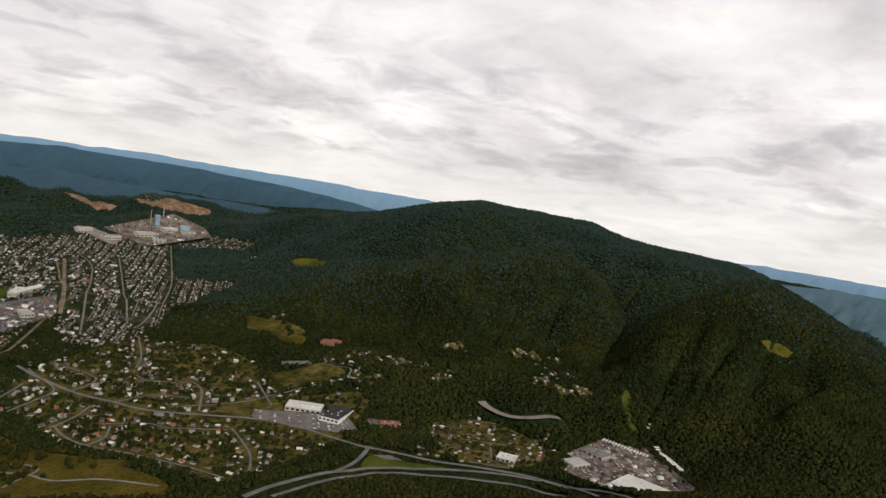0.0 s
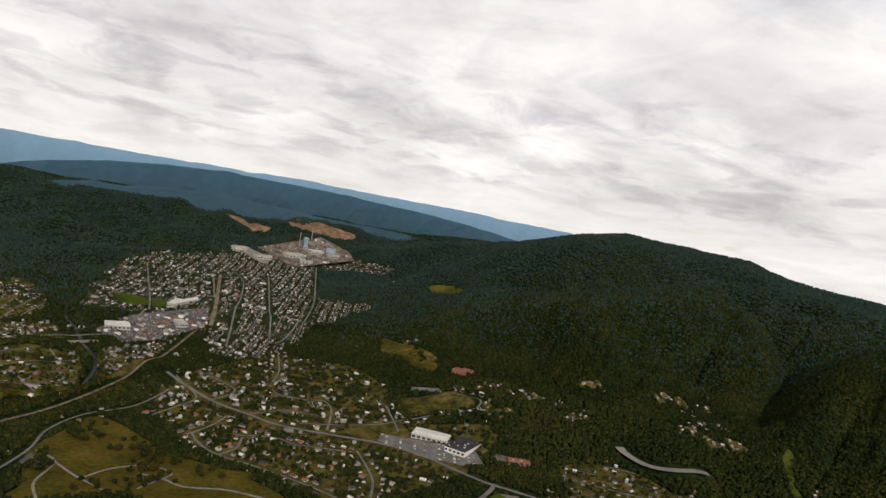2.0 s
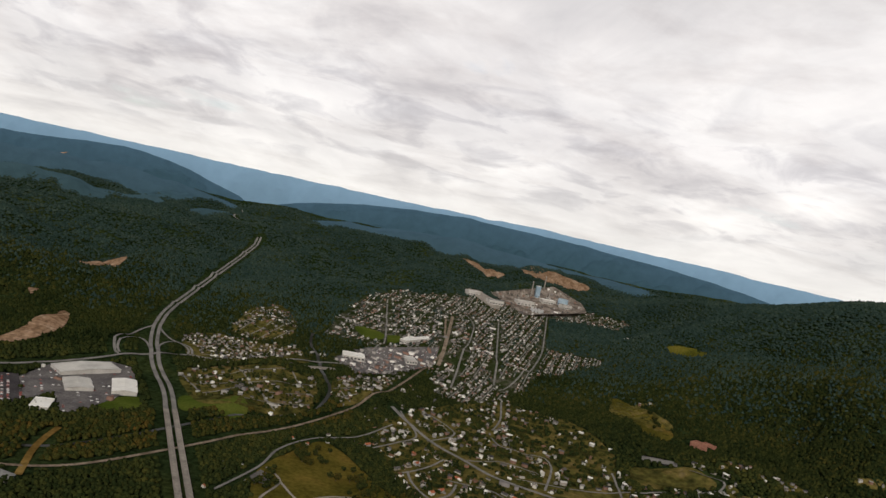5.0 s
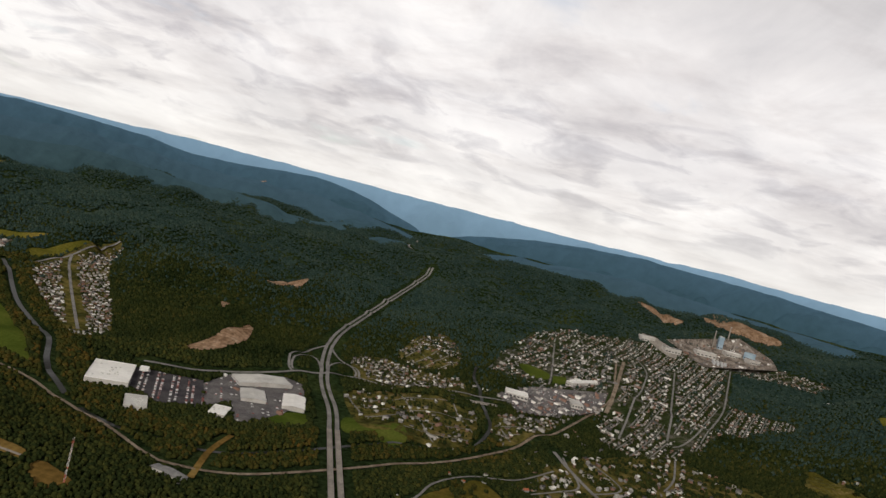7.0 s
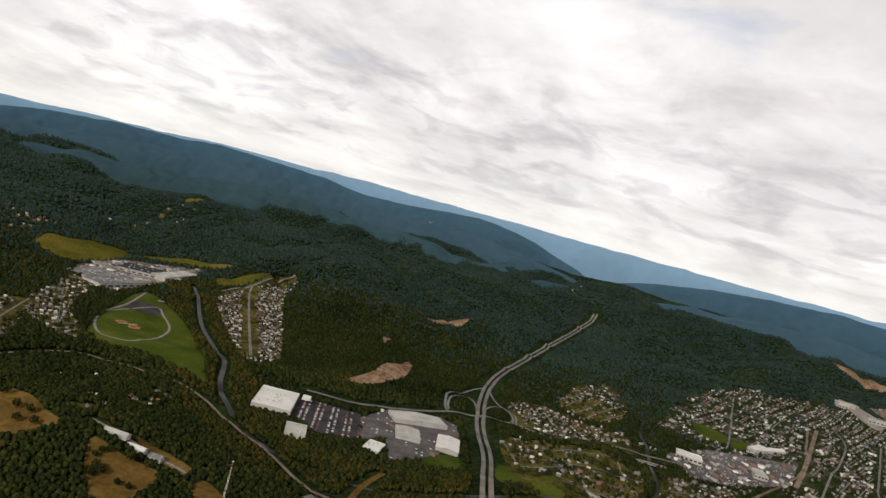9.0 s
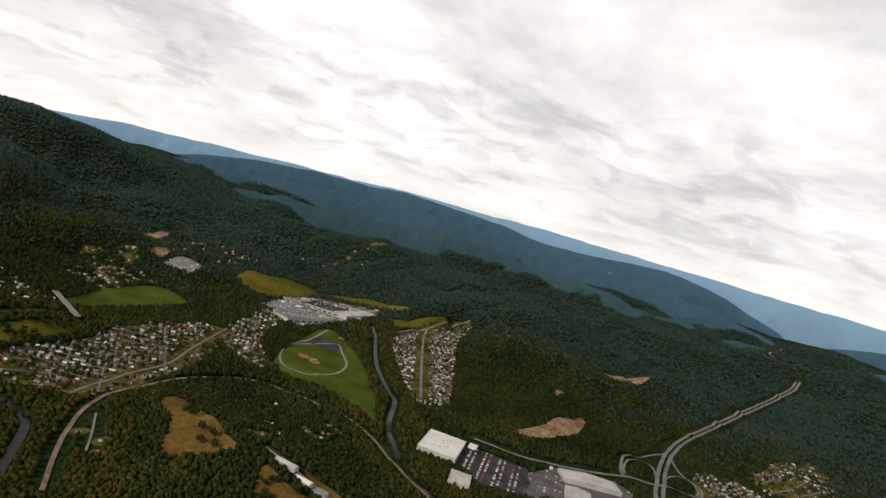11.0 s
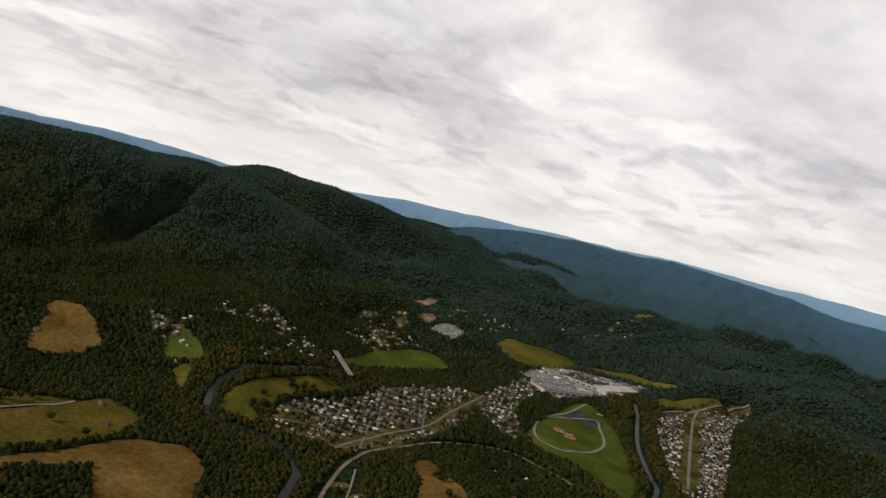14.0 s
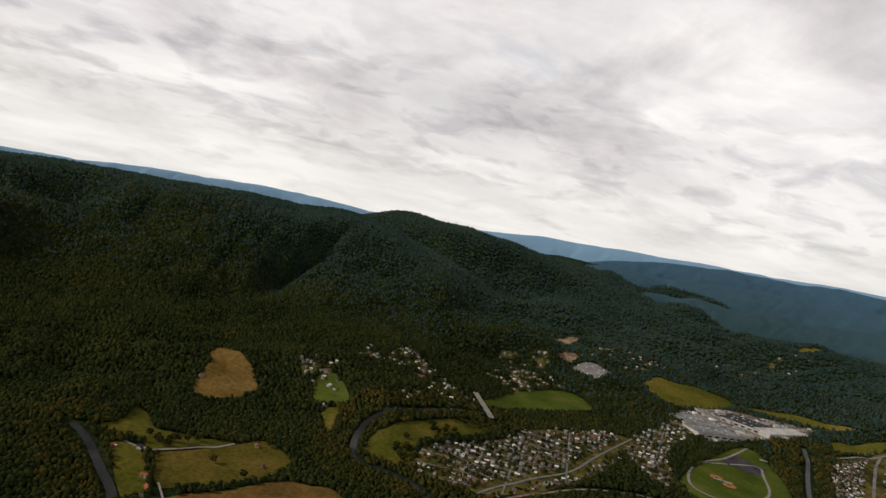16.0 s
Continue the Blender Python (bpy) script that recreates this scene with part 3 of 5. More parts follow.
TOWN_W = ((-47, 2100), (3, 2577), (111, 2823), (500, 3044), (410, 2692), (319, 2161), (250, 2012), (169, 1932))
TOWN_E = ((863, 3022), (752, 2480), (826, 2461), (935, 2359), (801, 2248), (553, 1900), (425, 1771), (604, 2667))
MILL = ((630, 3160), (1000, 3420), (1120, 3290), (1110, 3160), (760, 2970))
MILL_SCAR = ((905, 3995), (1023, 3871), (1092, 3610), (1216, 3505), (1084, 3433), (960, 3520), (878, 3666))
MILL_SCAR2 = ((544, 3706), (751, 3643), (758, 3595), (613, 3580))
EDGE_BLDG = ((1213, 2920), (1108, 2464), (1089, 2394), (1059, 2468))
EDGE_FIELD = ((1150, 2330), (1250, 2250), (1200, 2190), (1140, 2280))
FIELD_COMPLEX = ((-1180, 1150), (-1380, 1480), (-1230, 1450), (-1020, 1300), (-810, 1090), (-870, 1100), (-980, 1110), (-1070, 1090))
RING = ((-1380, 1500), (-1300, 1360), (-1260, 1260), (-1200, 1180), (-1130, 1130), (-1080, 1130), (-1050, 1150), (-1070, 1230), (-1120, 1320), (-1210, 1390), (-1270, 1420))
BALL_LOT = ((-1280, 1330), (-1330, 1410), (-1250, 1440), (-1210, 1370))
PLANT = ((-1630, 1470), (-1680, 1670), (-1530, 1890), (-1460, 1670), (-1380, 1370))
PLANT_FIELD = ((-1860, 1520), (-1870, 1670), (-1720, 1750), (-1660, 1510), (-1730, 1470))
PLANT_FIELD_E = ((-1720, 1750), (-1640, 1900), (-1490, 1970), (-1560, 1900))
BOX_STORE = ((-703, 1091), (-752, 1192), (-694, 1235), (-648, 1139))
BOX_LOT = ((-697, 1243), (-580, 1292), (-507, 1154), (-570, 1109), (-645, 1136))
PLAZA = ((-597, 1046), (-623, 1095), (-591, 1108), (-563, 1065))
WHS_A = ((-533, 1348), (-493, 1310), (-459, 1419), (-490, 1458))
WHS_B = ((-497, 1286), (-470, 1242), (-442, 1270), (-471, 1335))
WHS_C = ((-405, 1273), (-428, 1341), (-388, 1358), (-361, 1282))
WHS_D = ((-488, 1134), (-494, 1168), (-467, 1184), (-456, 1129))
WHS_YARD = ((-564, 1376), (-473, 1459), (-424, 1447), (-386, 1358), (-390, 1256), (-407, 1188), (-431, 1120), (-486, 1222), (-507, 1158), (-572, 1277))
SCAR = ((-699, 1427), (-687, 1536), (-696, 1745), (-665, 1706), (-630, 1585), (-655, 1452))
STRIP_MALL = ((577, 1114), (636, 1068), (660, 1104), (600, 1150))
STRIP_LOT = ((498, 1101), (555, 1025), (625, 970), (667, 964), (683, 1051), (626, 1069), (520, 1141))
GREEN = ((460, 1172), (557, 1186), (576, 1124), (493, 1103), (440, 1134))
BYPASS = ((352, 773), (407, 795), (493, 808), (554, 802), (640, 789), (721, 762), (799, 724), (859, 680), (904, 623), (887, 534))
MAIN_ROAD = ((134, 1491), (159, 1439), (213, 1315), (270, 1242), (318, 1181), (402, 1135), (498, 1087), (558, 1032), (596, 963), (632, 895), (683, 853), (734, 796), (803, 745), (879, 671), (912, 567), (912, 485))
COMM = ((1200, 780), (1250, 690), (1130, 490), (930, 540), (960, 680), (1060, 750))
QUARRY_ROAD = ((1020, 1000), (1020, 970), (1050, 910), (1140, 860))
PARK = ((-88, 880), (-92, 936), (-95, 1041), (-53, 1137), (-9, 1210), (32, 1179), (72, 1108), (108, 1044), (160, 989), (227, 940))
PARK_PATH = ((57, 956), (90, 939), (119, 911), (181, 897), (250, 850))
BROWN_HILL = ((-1321, 175), (-1390, 177), (-1448, 198), (-1508, 201), (-1603, 230), (-1530, 256), (-1461, 276), (-1416, 287), (-1362, 292), (-1334, 257), (-1316, 208))
FIELD_SW = ((-1056, 74), (-1071, 100), (-1044, 121), (-951, 137), (-919, 113), (-973, 95), (-1031, 81))
FIELD_A = ((-1100, 52), (-1149, 82), (-1212, 95), (-1191, 114), (-1132, 131), (-1139, 162), (-1134, 237), (-1129, 249), (-1095, 196), (-1062, 133), (-1085, 113), (-1092, 75))
FIELD_B = ((-1049, 138), (-1078, 189), (-1120, 249), (-1149, 297), (-1101, 329), (-1057, 329), (-1011, 289), (-981, 236), (-963, 173), (-959, 150), (-1000, 140))
FIELD_C = ((-944, 267), (-970, 299), (-993, 340), (-996, 382), (-960, 397), (-927, 401), (-865, 377), (-822, 366), (-801, 339), (-800, 289), (-805, 259))
FIELD_C2 = ((-910, 157), (-941, 175), (-964, 236), (-1003, 304), (-999, 351), (-950, 385), (-938, 378))
LANE = ((-1124, 249), (-1087, 196), (-1058, 134), (-1058, 116), (-1075, 85))
MEADOW = ((-1150, 464), (-1197, 487), (-1211, 521), (-1247, 570), (-1332, 699), (-1351, 790), (-1292, 748), (-1217, 637), (-1158, 565), (-1117, 536), (-1088, 525), (-1091, 504), (-1106, 473), (-1119, 460))
FIELD_N = ((-1632, 976), (-1664, 1137), (-1580, 1166), (-1535, 1114), (-1486, 897), (-1429, 758), (-1515, 834))
TOWN_SW = ((-1090, 530), (-1180, 610), (-1290, 790), (-1370, 900), (-1380, 1140), (-1180, 970), (-1070, 810), (-990, 650), (-1040, 550))
TOWN_MID = ((-1360, 1130), (-1510, 1380), (-1430, 1370), (-1310, 1210), (-1100, 1060), (-1200, 1050))
LOT_N = ((-1880, 1260), (-1890, 1360), (-1820, 1430), (-1740, 1260))
RANCH = ((-924, 710), (-941, 751), (-846, 733), (-751, 712), (-708, 700), (-751, 630), (-789, 640), (-824, 670))
RANCH_LANE = ((-700, 738), (-651, 745), (-610, 762), (-556, 771))
NEAR_TOWN = ((160, 1460), (440, 1730), (620, 1430), (580, 1200), (770, 1130), (700, 1010), (540, 900), (380, 850), (330, 830), (260, 940), (130, 1100), (100, 1320))
BLOCK_E = ((850, 970), (990, 940), (1020, 790), (900, 710), (780, 800))
BRIDGE_TOWN = ((-409, 1810), (-332, 1882), (-167, 1798), (-96, 1750), (-94, 1674), (-324, 1619), (-381, 1697))
BRIDGE_TOWN_S = ((-327, 1506), (-97, 1567), (-39, 1536), (-54, 1345), (-114, 1305), (-186, 1302), (-264, 1317))
RIDGE_CLEARING = ((1800, 760), (1830, 740), (1850, 690), (1810, 710))
GOLF_SLIT = ((1370, 870), (1390, 860), (1310, 790), (1290, 750), (1280, 770))
MOTEL = ((870, 1570), (920, 1590), (940, 1540), (890, 1490))
VALLEY_FIELDS = ((-2204, 2410), (-2229, 2590), (-2309, 2853), (-2311, 2953), (-2381, 2875), (-2236, 2633), (-2284, 2567))
NEAR_HILL_LAWN = ((760, 1790), (800, 1720), (860, 1600), (760, 1530), (740, 1690))
EDGE_MEADOW = ((-1450, 1850), (-1390, 2040), (-1390, 2100), (-1380, 1830))
RANCH_B = ((-668, 711), (-628, 725), (-583, 746), (-564, 718), (-561, 690), (-555, 677), (-588, 647))
SIDE_GREEN = ((-1421, 410), (-1427, 449), (-1365, 465), (-1321, 459), (-1329, 415), (-1346, 399))
SIDE_GREEN_B = ((-1307, 413), (-1306, 443), (-1262, 433), (-1214, 413), (-1238, 404))
STRIP_B = ((619, 1029), (651, 1005), (696, 1054), (673, 1102))
POND_BLDG = ((736, 995), (778, 979), (766, 966), (725, 982))
TRUCK_ROW = ((1210, 780), (1230, 670), (1200, 660), (1180, 770))
TRUCK_ROW_B = ((1280, 690), (1230, 580), (1210, 590), (1270, 690))
BIZ_A = ((880, 790), (900, 760), (890, 730), (870, 760))
BIZ_B = ((1000, 710), (1050, 700), (1020, 680), (980, 680))
BIZ_C = ((1060, 590), (1100, 580), (1060, 540), (950, 500))
BIZ_D = ((1110, 750), (1120, 700), (1090, 680), (1090, 730))
LONG_HALL = ((0, 1812), (62, 1820), (64, 1862), (4, 1862))
PALE_HALL = ((179, 1926), (212, 1935), (217, 1986), (186, 1981))
WHITE_A = ((200, 2230), (220, 2220), (220, 2140), (190, 2150))
WHITE_B = ((220, 2240), (240, 2220), (230, 2080), (210, 2090))
TOWN_PITCH = ((138, 2252), (181, 2265), (177, 2123), (135, 2125))
TOWN_OVAL = ((26, 2269), (56, 2305), (124, 2261), (118, 2179), (67, 2165))
TOWN_YARD = ((-19, 1783), (65, 1951), (296, 2096), (277, 1977), (164, 1819), (45, 1698))
AVENUE_A = ((141, 2747), (127, 2149), (67, 1887))
AVENUE_B = ((476, 2809), (485, 2600), (369, 2075), (303, 1767))
AVENUE_C = ((887, 3032), (788, 2666), (693, 2339), (539, 1965), (450, 1833))
AVENUE_D = ((615, 2774), (530, 2318), (443, 1877))
MILL_TOWER = ((890, 3300),)
MILL_STACKS = ((860, 3300), (940, 3380), (950, 3290))
MILL_HALLS = ((540, 3090), (640, 3030), (800, 3130), (940, 3240), (1020, 3200))
MILL_BLUE = ((1000, 3280), (1050, 3270), (1020, 3220), (980, 3240))
LOG_YARD = ((518, 3125), (571, 3145), (661, 3037), (622, 2986))
PLANT_A = ((-1640, 1660), (-1540, 1710), (-1490, 1640), (-1570, 1580))
PLANT_B = ((-1620, 1480), (-1520, 1510), (-1430, 1410), (-1530, 1400))
PLANT_C = ((-1510, 1650), (-1540, 1820), (-1500, 1800), (-1460, 1620))
PLANT_D = ((-1470, 1380), (-1460, 1530), (-1420, 1480), (-1410, 1350))
RIVER_BRIDGE = ((-1510, 810), (-1390, 790))
TOWN_BRIDGE = ((-70, 1660), (-20, 1680))
INFIELDS = ((-1184, 1238), (-1148, 1242))
SMALL_INFIELD = ((-1310, 1480),)
MAST = ((-480, 750),)
BARNS = ((-656, 729), (-624, 735), (-603, 748))
RV_PARK = ((-160, 1050), (-140, 1090), (-110, 1110), (-120, 1040), (-140, 1000))
SUBURB_ROAD_N = ((-1360, 1770), (-1360, 1920), (-1380, 2180))
VILLAGE_ROAD = ((-990, 610), (-1080, 740), (-1140, 860), (-1240, 980), (-1370, 1150))
NEAR_ROAD_A = ((152, 1137), (158, 1088), (183, 1035), (240, 981), (308, 904), (348, 847))
NEAR_ROAD_B = ((142, 1126), (167, 1147), (200, 1184), (227, 1226))
NEAR_ROAD_C = ((227, 1126), (300, 1111), (331, 1079), (425, 1044))
NEAR_ROAD_D = ((437, 1048), (431, 976), (420, 914), (392, 851))
NEAR_ROAD_E = ((182, 1031), (218, 1062), (238, 1114))
PARK_ROAD = ((-143, 945), (-96, 1050), (-72, 1145), (-20, 1219), (62, 1271), (133, 1384))
RAIL_YARD = ((414, 2732), (321, 2144), (287, 1971))
DIRT_A = ((-890, 2320), (-810, 2480), (-770, 2350), (-850, 2260))
DIRT_B = ((-850, 1880), (-830, 1910), (-820, 1870), (-820, 1840))
BROWN_N = ((-2150, 1330), (-2250, 1490), (-2140, 1410), (-2120, 1340))
BROWN_N2 = ((-1940, 1240), (-1990, 1330), (-1920, 1300), (-1900, 1230))
FAR_CUT = ((-1760, 3800), (-1640, 3870), (-1650, 3860), (-1730, 3800))
I_FAR = ((-690, 3950), (-690, 3730), (-680, 3650), (-650, 3630))

BYPASS_B = ((391, 759), (477, 778), (541, 779), (626, 768), (703, 737), (764, 699), (829, 649), (855, 579))
BYPASS_RAMP = ((524, 806), (576, 829), (619, 862), (645, 891))
RAMP_GREEN = ((580, 806), (632, 853), (680, 812), (737, 764), (645, 796))
RAMP_LOT = ((632, 853), (665, 845), (680, 812), (642, 830))
NEAR_ROAD_F = ((350, 1422), (358, 1338), (423, 1317), (455, 1282), (410, 1155))
NEAR_ROAD_G = ((153, 1475), (182, 1342), (139, 1277), (79, 1212))
NEAR_ROAD_H = ((218, 1482), (269, 1393), (203, 1317))
NEAR_ROAD_I = ((363, 1189), (476, 1184), (566, 1191), (666, 1205))
NEAR_ROAD_J = ((583, 1281), (560, 1146))
NEAR_ROAD_K = ((690, 1197), (801, 1238), (759, 1305))
NEAR_ROAD_L = ((359, 1437), (404, 1566), (437, 1728))
NEAR_ROAD_M = ((270, 1242), (348, 1256), (421, 1232))
PARK_PATH_B = ((-70, 885), (-77, 938), (-56, 1008), (-84, 1054))
PARK_PATH_C = ((-56, 1008), (-24, 952), (15, 902))
PARK_PATH_D = ((-19, 947), (20, 978), (71, 988), (105, 957), (54, 905))
PARK_LOT = ((-103, 1010), (-91, 1041), (-67, 1020), (-76, 990), (-96, 993))
POND_LOT = ((721, 1016), (777, 974), (751, 956), (692, 995))
LAWN_A = ((682, 1359), (755, 1327), (791, 1248), (707, 1229), (619, 1223), (625, 1298))
LAWN_B = ((753, 1766), (826, 1692), (874, 1635), (802, 1592), (715, 1630))
ROW_LOT = ((704, 1419), (752, 1352), (747, 1335), (692, 1392))
LANE_B = ((-969, 149), (-920, 158), (-920, 141))
FARM_HOUSES = ((-1058, 116), (-1053, 80), (-983, 130), (-951, 137), (-924, 130), (-1121, 283), (-1046, 287), (-1403, 190), (-1567, 345))
SIDE_HOUSES = ((-1396, 400), (-1419, 424), (-1386, 432), (-1409, 452), (-1371, 441), (-1473, 394), (-1493, 413), (-1320, 418), (-1484, 383))
RANCH_C = ((-645, 766), (-603, 784), (-562, 785), (-555, 767), (-601, 762), (-631, 759))
RANCH_D = ((-539, 765), (-529, 784), (-474, 760), (-500, 726))
TRAILER_LANE = ((-919, 617), (-853, 580), (-812, 553))
LOOP_W2 = ((-475, 1508), (-492, 1543), (-502, 1605), (-497, 1682), (-467, 1669), (-425, 1558))
LOOP_E2 = ((-416, 1598), (-433, 1665), (-424, 1718), (-396, 1717), (-367, 1676), (-358, 1636))
WHS_LAWN = ((-409, 1219), (-390, 1256), (-357, 1279), (-337, 1214), (-388, 1176))
RIVER_SHEDS = ((-442, 870), (-441, 889), (-385, 886), (-391, 874))
DIRT_TRACK = ((-389, 894), (-409, 980), (-414, 1026), (-414, 1076))
SPORT_GREEN = ((-291, 1330), (-227, 1327), (-173, 1333), (-155, 1273), (-179, 1226), (-223, 1271), (-271, 1252))
TOWN_FAR = ((929, 3161), (1135, 3152), (1261, 3022), (1224, 2969), (1066, 3005), (893, 2988))
BRIDGE_TOWN_N = ((-320, 1955), (-244, 2319), (-159, 2183), (-142, 1875), (-209, 1848))
TOWN_S = ((-9, 1555), (45, 1673), (153, 1778), (85, 1542), (23, 1450))
PARK_B = ((66, 1063), (110, 1036), (195, 966), (259, 871), (244, 815), (128, 852), (50, 878))
# hamlets in the woods: x, y, half length, half width, turn, houses
HAMLETS = ((893, 1275, 70, 28, 146, 12), (964, 1223, 43, 30, 96, 7), (998, 1127, 39, 16, -151, 9), (1111, 1228, 31, 19, 169, 5), (1325, 1176, 45, 26, 169, 8), (1348, 1124, 83, 30, -154, 7), (1264, 1017, 76, 26, -177, 13), (1276, 946, 53, 23, 158, 11), (769, 819, 55, 29, 156, 14), (919, 886, 59, 39, -136, 8), (995, 790, 75, 42, 175, 12), (1327, 750, 10, 8, 153, 2), (596, 1231, 50, 41, 158, 8), (790, 1685, 49, 39, 70, 8), (795, 1192, 75, 52, 123, 10), (-1455, 417, 37, 24, 82, 12), (-1597, 570, 56, 33, 143, 14), (-1612, 642, 62, 34, 130, 26), (-1572, 690, 58, 14, 147, 8), (-1485, 718, 90, 33, 146, 24), (-1477, 779, 48, 25, 139, 8), (-1710, 988, 83, 45, 131, 26), (-1695, 1067, 90, 40, 122, 20), (-1888, 1105, 80, 32, 96, 14), (-1994, 1469, 144, 49, 115, 14), (-1953, 1584, 99, 27, 109, 10), (-2054, 2154, 289, 55, 106, 12), (-857, 581, 49, 14, 156, 10), (-831, 837, 134, 35, 137, 12), (-780, 899, 80, 21, 115, 6), (-1381, 602, 65, 17, 130, 8))

ribbon("river_west", RIVER_W, 10, M["water"], "dark slow river between wooded banks", "river", 0.9, clear=12)
ribbon("river_middle", RIVER_MID, 8, M["water"], "dark river hidden between riverside trees", "river", 0.9, clear=3)
ribbon("river_east", RIVER_E, 8, M["water"], "narrow dark river past the town", "river", 0.9, clear=5)
ribbon("river_loop", RIVER_LOOP, 12, M["water"], "pale river bend round a meadow", "river", 0.9, clear=5)
ribbon("river_southwest", RIVER_SW, 13, M["water"], "dark river below the southwestern fields", "river", 0.9, clear=12)

for outline, mat, label in ((FIELD_COMPLEX, "grass", "mown green sports ground"), (GREEN, "grass", "green lawn beside the main road"), (PARK, "park_grass", "olive park grass with footpaths"), (PARK_B, "park_grass", "olive park grass below the suburb"),
                            (MEADOW, "meadow", "yellow-green meadow inside the river bend"), (FIELD_N, "grass", "bright green field by the river"), (FIELD_SW, "meadow", "ochre field beside the river"),
                            (FIELD_A, "meadow", "olive pasture at the wood's edge"), (FIELD_B, "park_grass", "olive fallow field with hedges"), (FIELD_C, "dry_field", "brown harvested field"),
                            (FIELD_C2, "dry_field", "brown stubble field"), (PLANT_FIELD, "meadow", "yellow-green field behind the factory"), (PLANT_FIELD_E, "meadow", "grass strip behind the factory"),
                            (EDGE_FIELD, "meadow", "olive clearing at the forest edge"), (RANCH, "dry_field", "brown hilltop pasture with scattered trees"), (RIDGE_CLEARING, "meadow", "bright grass clearing on the ridge"),
                            (GOLF_SLIT, "grass", "narrow green clearing in the wood"), (VALLEY_FIELDS, "meadow", "pale far fields in the valley"), (NEAR_HILL_LAWN, "park_grass", "olive lawn on the wooded hill"),
                            (EDGE_MEADOW, "meadow", "grass strip beside the suburb"), (RANCH_B, "dry_field", "brown rough pasture on the near hilltop"),
                            (SIDE_GREEN, "grass", "small green plot at the forest edge"), (SIDE_GREEN_B, "meadow", "olive plot with a farm track"), (RANCH_C, "dry_field", "brown pasture beside the hilltop lane"),
                            (RANCH_D, "dry_field", "brown clearing under the mast"), (RAMP_GREEN, "grass", "green triangle of grass inside the road junction"), (WHS_LAWN, "grass", "green lawn in front of a warehouse"),
                            (SPORT_GREEN, "grass", "green playing field between road and river"), (LAWN_A, "lawn", "olive lawns of a school"), (LAWN_B, "lawn", "olive lawns on the hill")):
    patch("field", outline, M[mat], label, "field", 1.0)
patch("field", BROWN_HILL, M["dry_field"], "brown sloping field at the foot of the mountain", "field", 3.0, 9.0)
patch("quarry", SCAR, M["soil"], "bare orange earth scar on the hillside", "quarry", 5.0, 7.0)
patch("quarry", MILL_SCAR, M["soil"], "bare tan slope above the mill", "quarry", 4.0, 12.0)
patch("quarry", MILL_SCAR2, M["soil"], "small bare tan slope above the mill", "quarry", 4.0, 12.0)

for outline, mat, label in ((BOX_LOT, "asphalt", "dark asphalt car park full of cars"), (WHS_YARD, "street_dark", "grey asphalt yard round the warehouses"), (STRIP_LOT, "street", "grey car park of the shopping strip"),
                            (BALL_LOT, "asphalt", "grey car park of the sports ground"), (PLANT, "plant_ground", "pale concrete yard of the factory"), (COMM, "plant_ground", "grey yards of the business strip"),
                            (LOT_N, "street", "grey car park by the green field"), (MILL, "plant_ground", "pale grey yard of the paper mill"), (TOWN_YARD, "street_dark", "grey yards and car parks by the tracks"),
                            (RAMP_LOT, "street", "grey lay-by inside the road junction"), (POND_LOT, "plant_ground", "tan forecourt of the roadside inn"), (ROW_LOT, "street", "narrow grey car park on the hill"), (PARK_LOT, "street_dark", "grey car park in the park")):
    patch("pavement", outline, M[mat], label, "car park", 1.5, rounded=False)

# interstate: two carriageways, a twin bridge over railway and river at the near end
for side, label in ((7.5, "westbound grey concrete carriageway"), (-7.5, "eastbound grey concrete carriageway")):
    ribbon("road", I_A, 8.5, M["street"], label, "motorway", 2.2, clear=38, shift=side)
    ribbon("road", LOOP_W2 if side > 0 else LOOP_E2, 5.5, M["street"], "tight grey loop ramp of the interchange", "ramp", 2.1, clear=12)
    ribbon("road", LOOP_W if side > 0 else LOOP_E, 6, M["street"], "curved grey ramp of the interchange", "ramp", 2.0, clear=16)
ribbon("road", CROSS_ROAD, 10, M["street"], "grey four-lane road through the interchange", "road", 1.8, clear=26)
ribbon("road", MAIN_ROAD, 9, M["street"], "grey main road past the shopping strip", "road", 1.8, clear=20)
ribbon("road", BYPASS, 10, M["street"], "wide grey carriageway of the dual road", "road", 1.8, clear=22)
ribbon("road", BYPASS_B, 8, M["street"], "second grey carriageway of the dual road", "road", 1.8, clear=22)
ribbon("road", BYPASS_RAMP, 8, M["street"], "grey ramp joining the main road", "ramp", 2.0, clear=16)
ribbon("track", DIRT_TRACK, 10, M["dry_field"], "bare brown strip cut through the riverside trees", "track", 1.5, clear=22)
ribbon("road", QUARRY_ROAD, 22, M["concrete"], "pale bare strip among the trees", "track", 2.0, clear=28)
ribbon("railway", RAIL_E, 7, M["ballast"], "pale brown ballast railway", "railway", 1.6, clear=15)
ribbon("railway", RAIL_W + RAIL_E[:1], 6, M["ballast"], "pale brown railway curving round the knoll", "railway", 1.6, clear=12)
ribbon("path", RING + RING[2:3], 6, M["concrete"], "pale gravel loop path round the ball fields", "path", 1.6)
ribbon("path", PARK_PATH, 5, M["concrete"], "pale winding park footpath", "path", 1.6)
for line in (PARK_PATH_B, PARK_PATH_C, PARK_PATH_D):
    ribbon("path", line, 4, M["concrete"], "pale narrow path across the park grass", "path", 1.6)
for line in (LANE_B, TRAILER_LANE):
    ribbon("lane", line, 3, M["concrete"], "pale lane past a few houses", "lane", 1.8, clear=12)
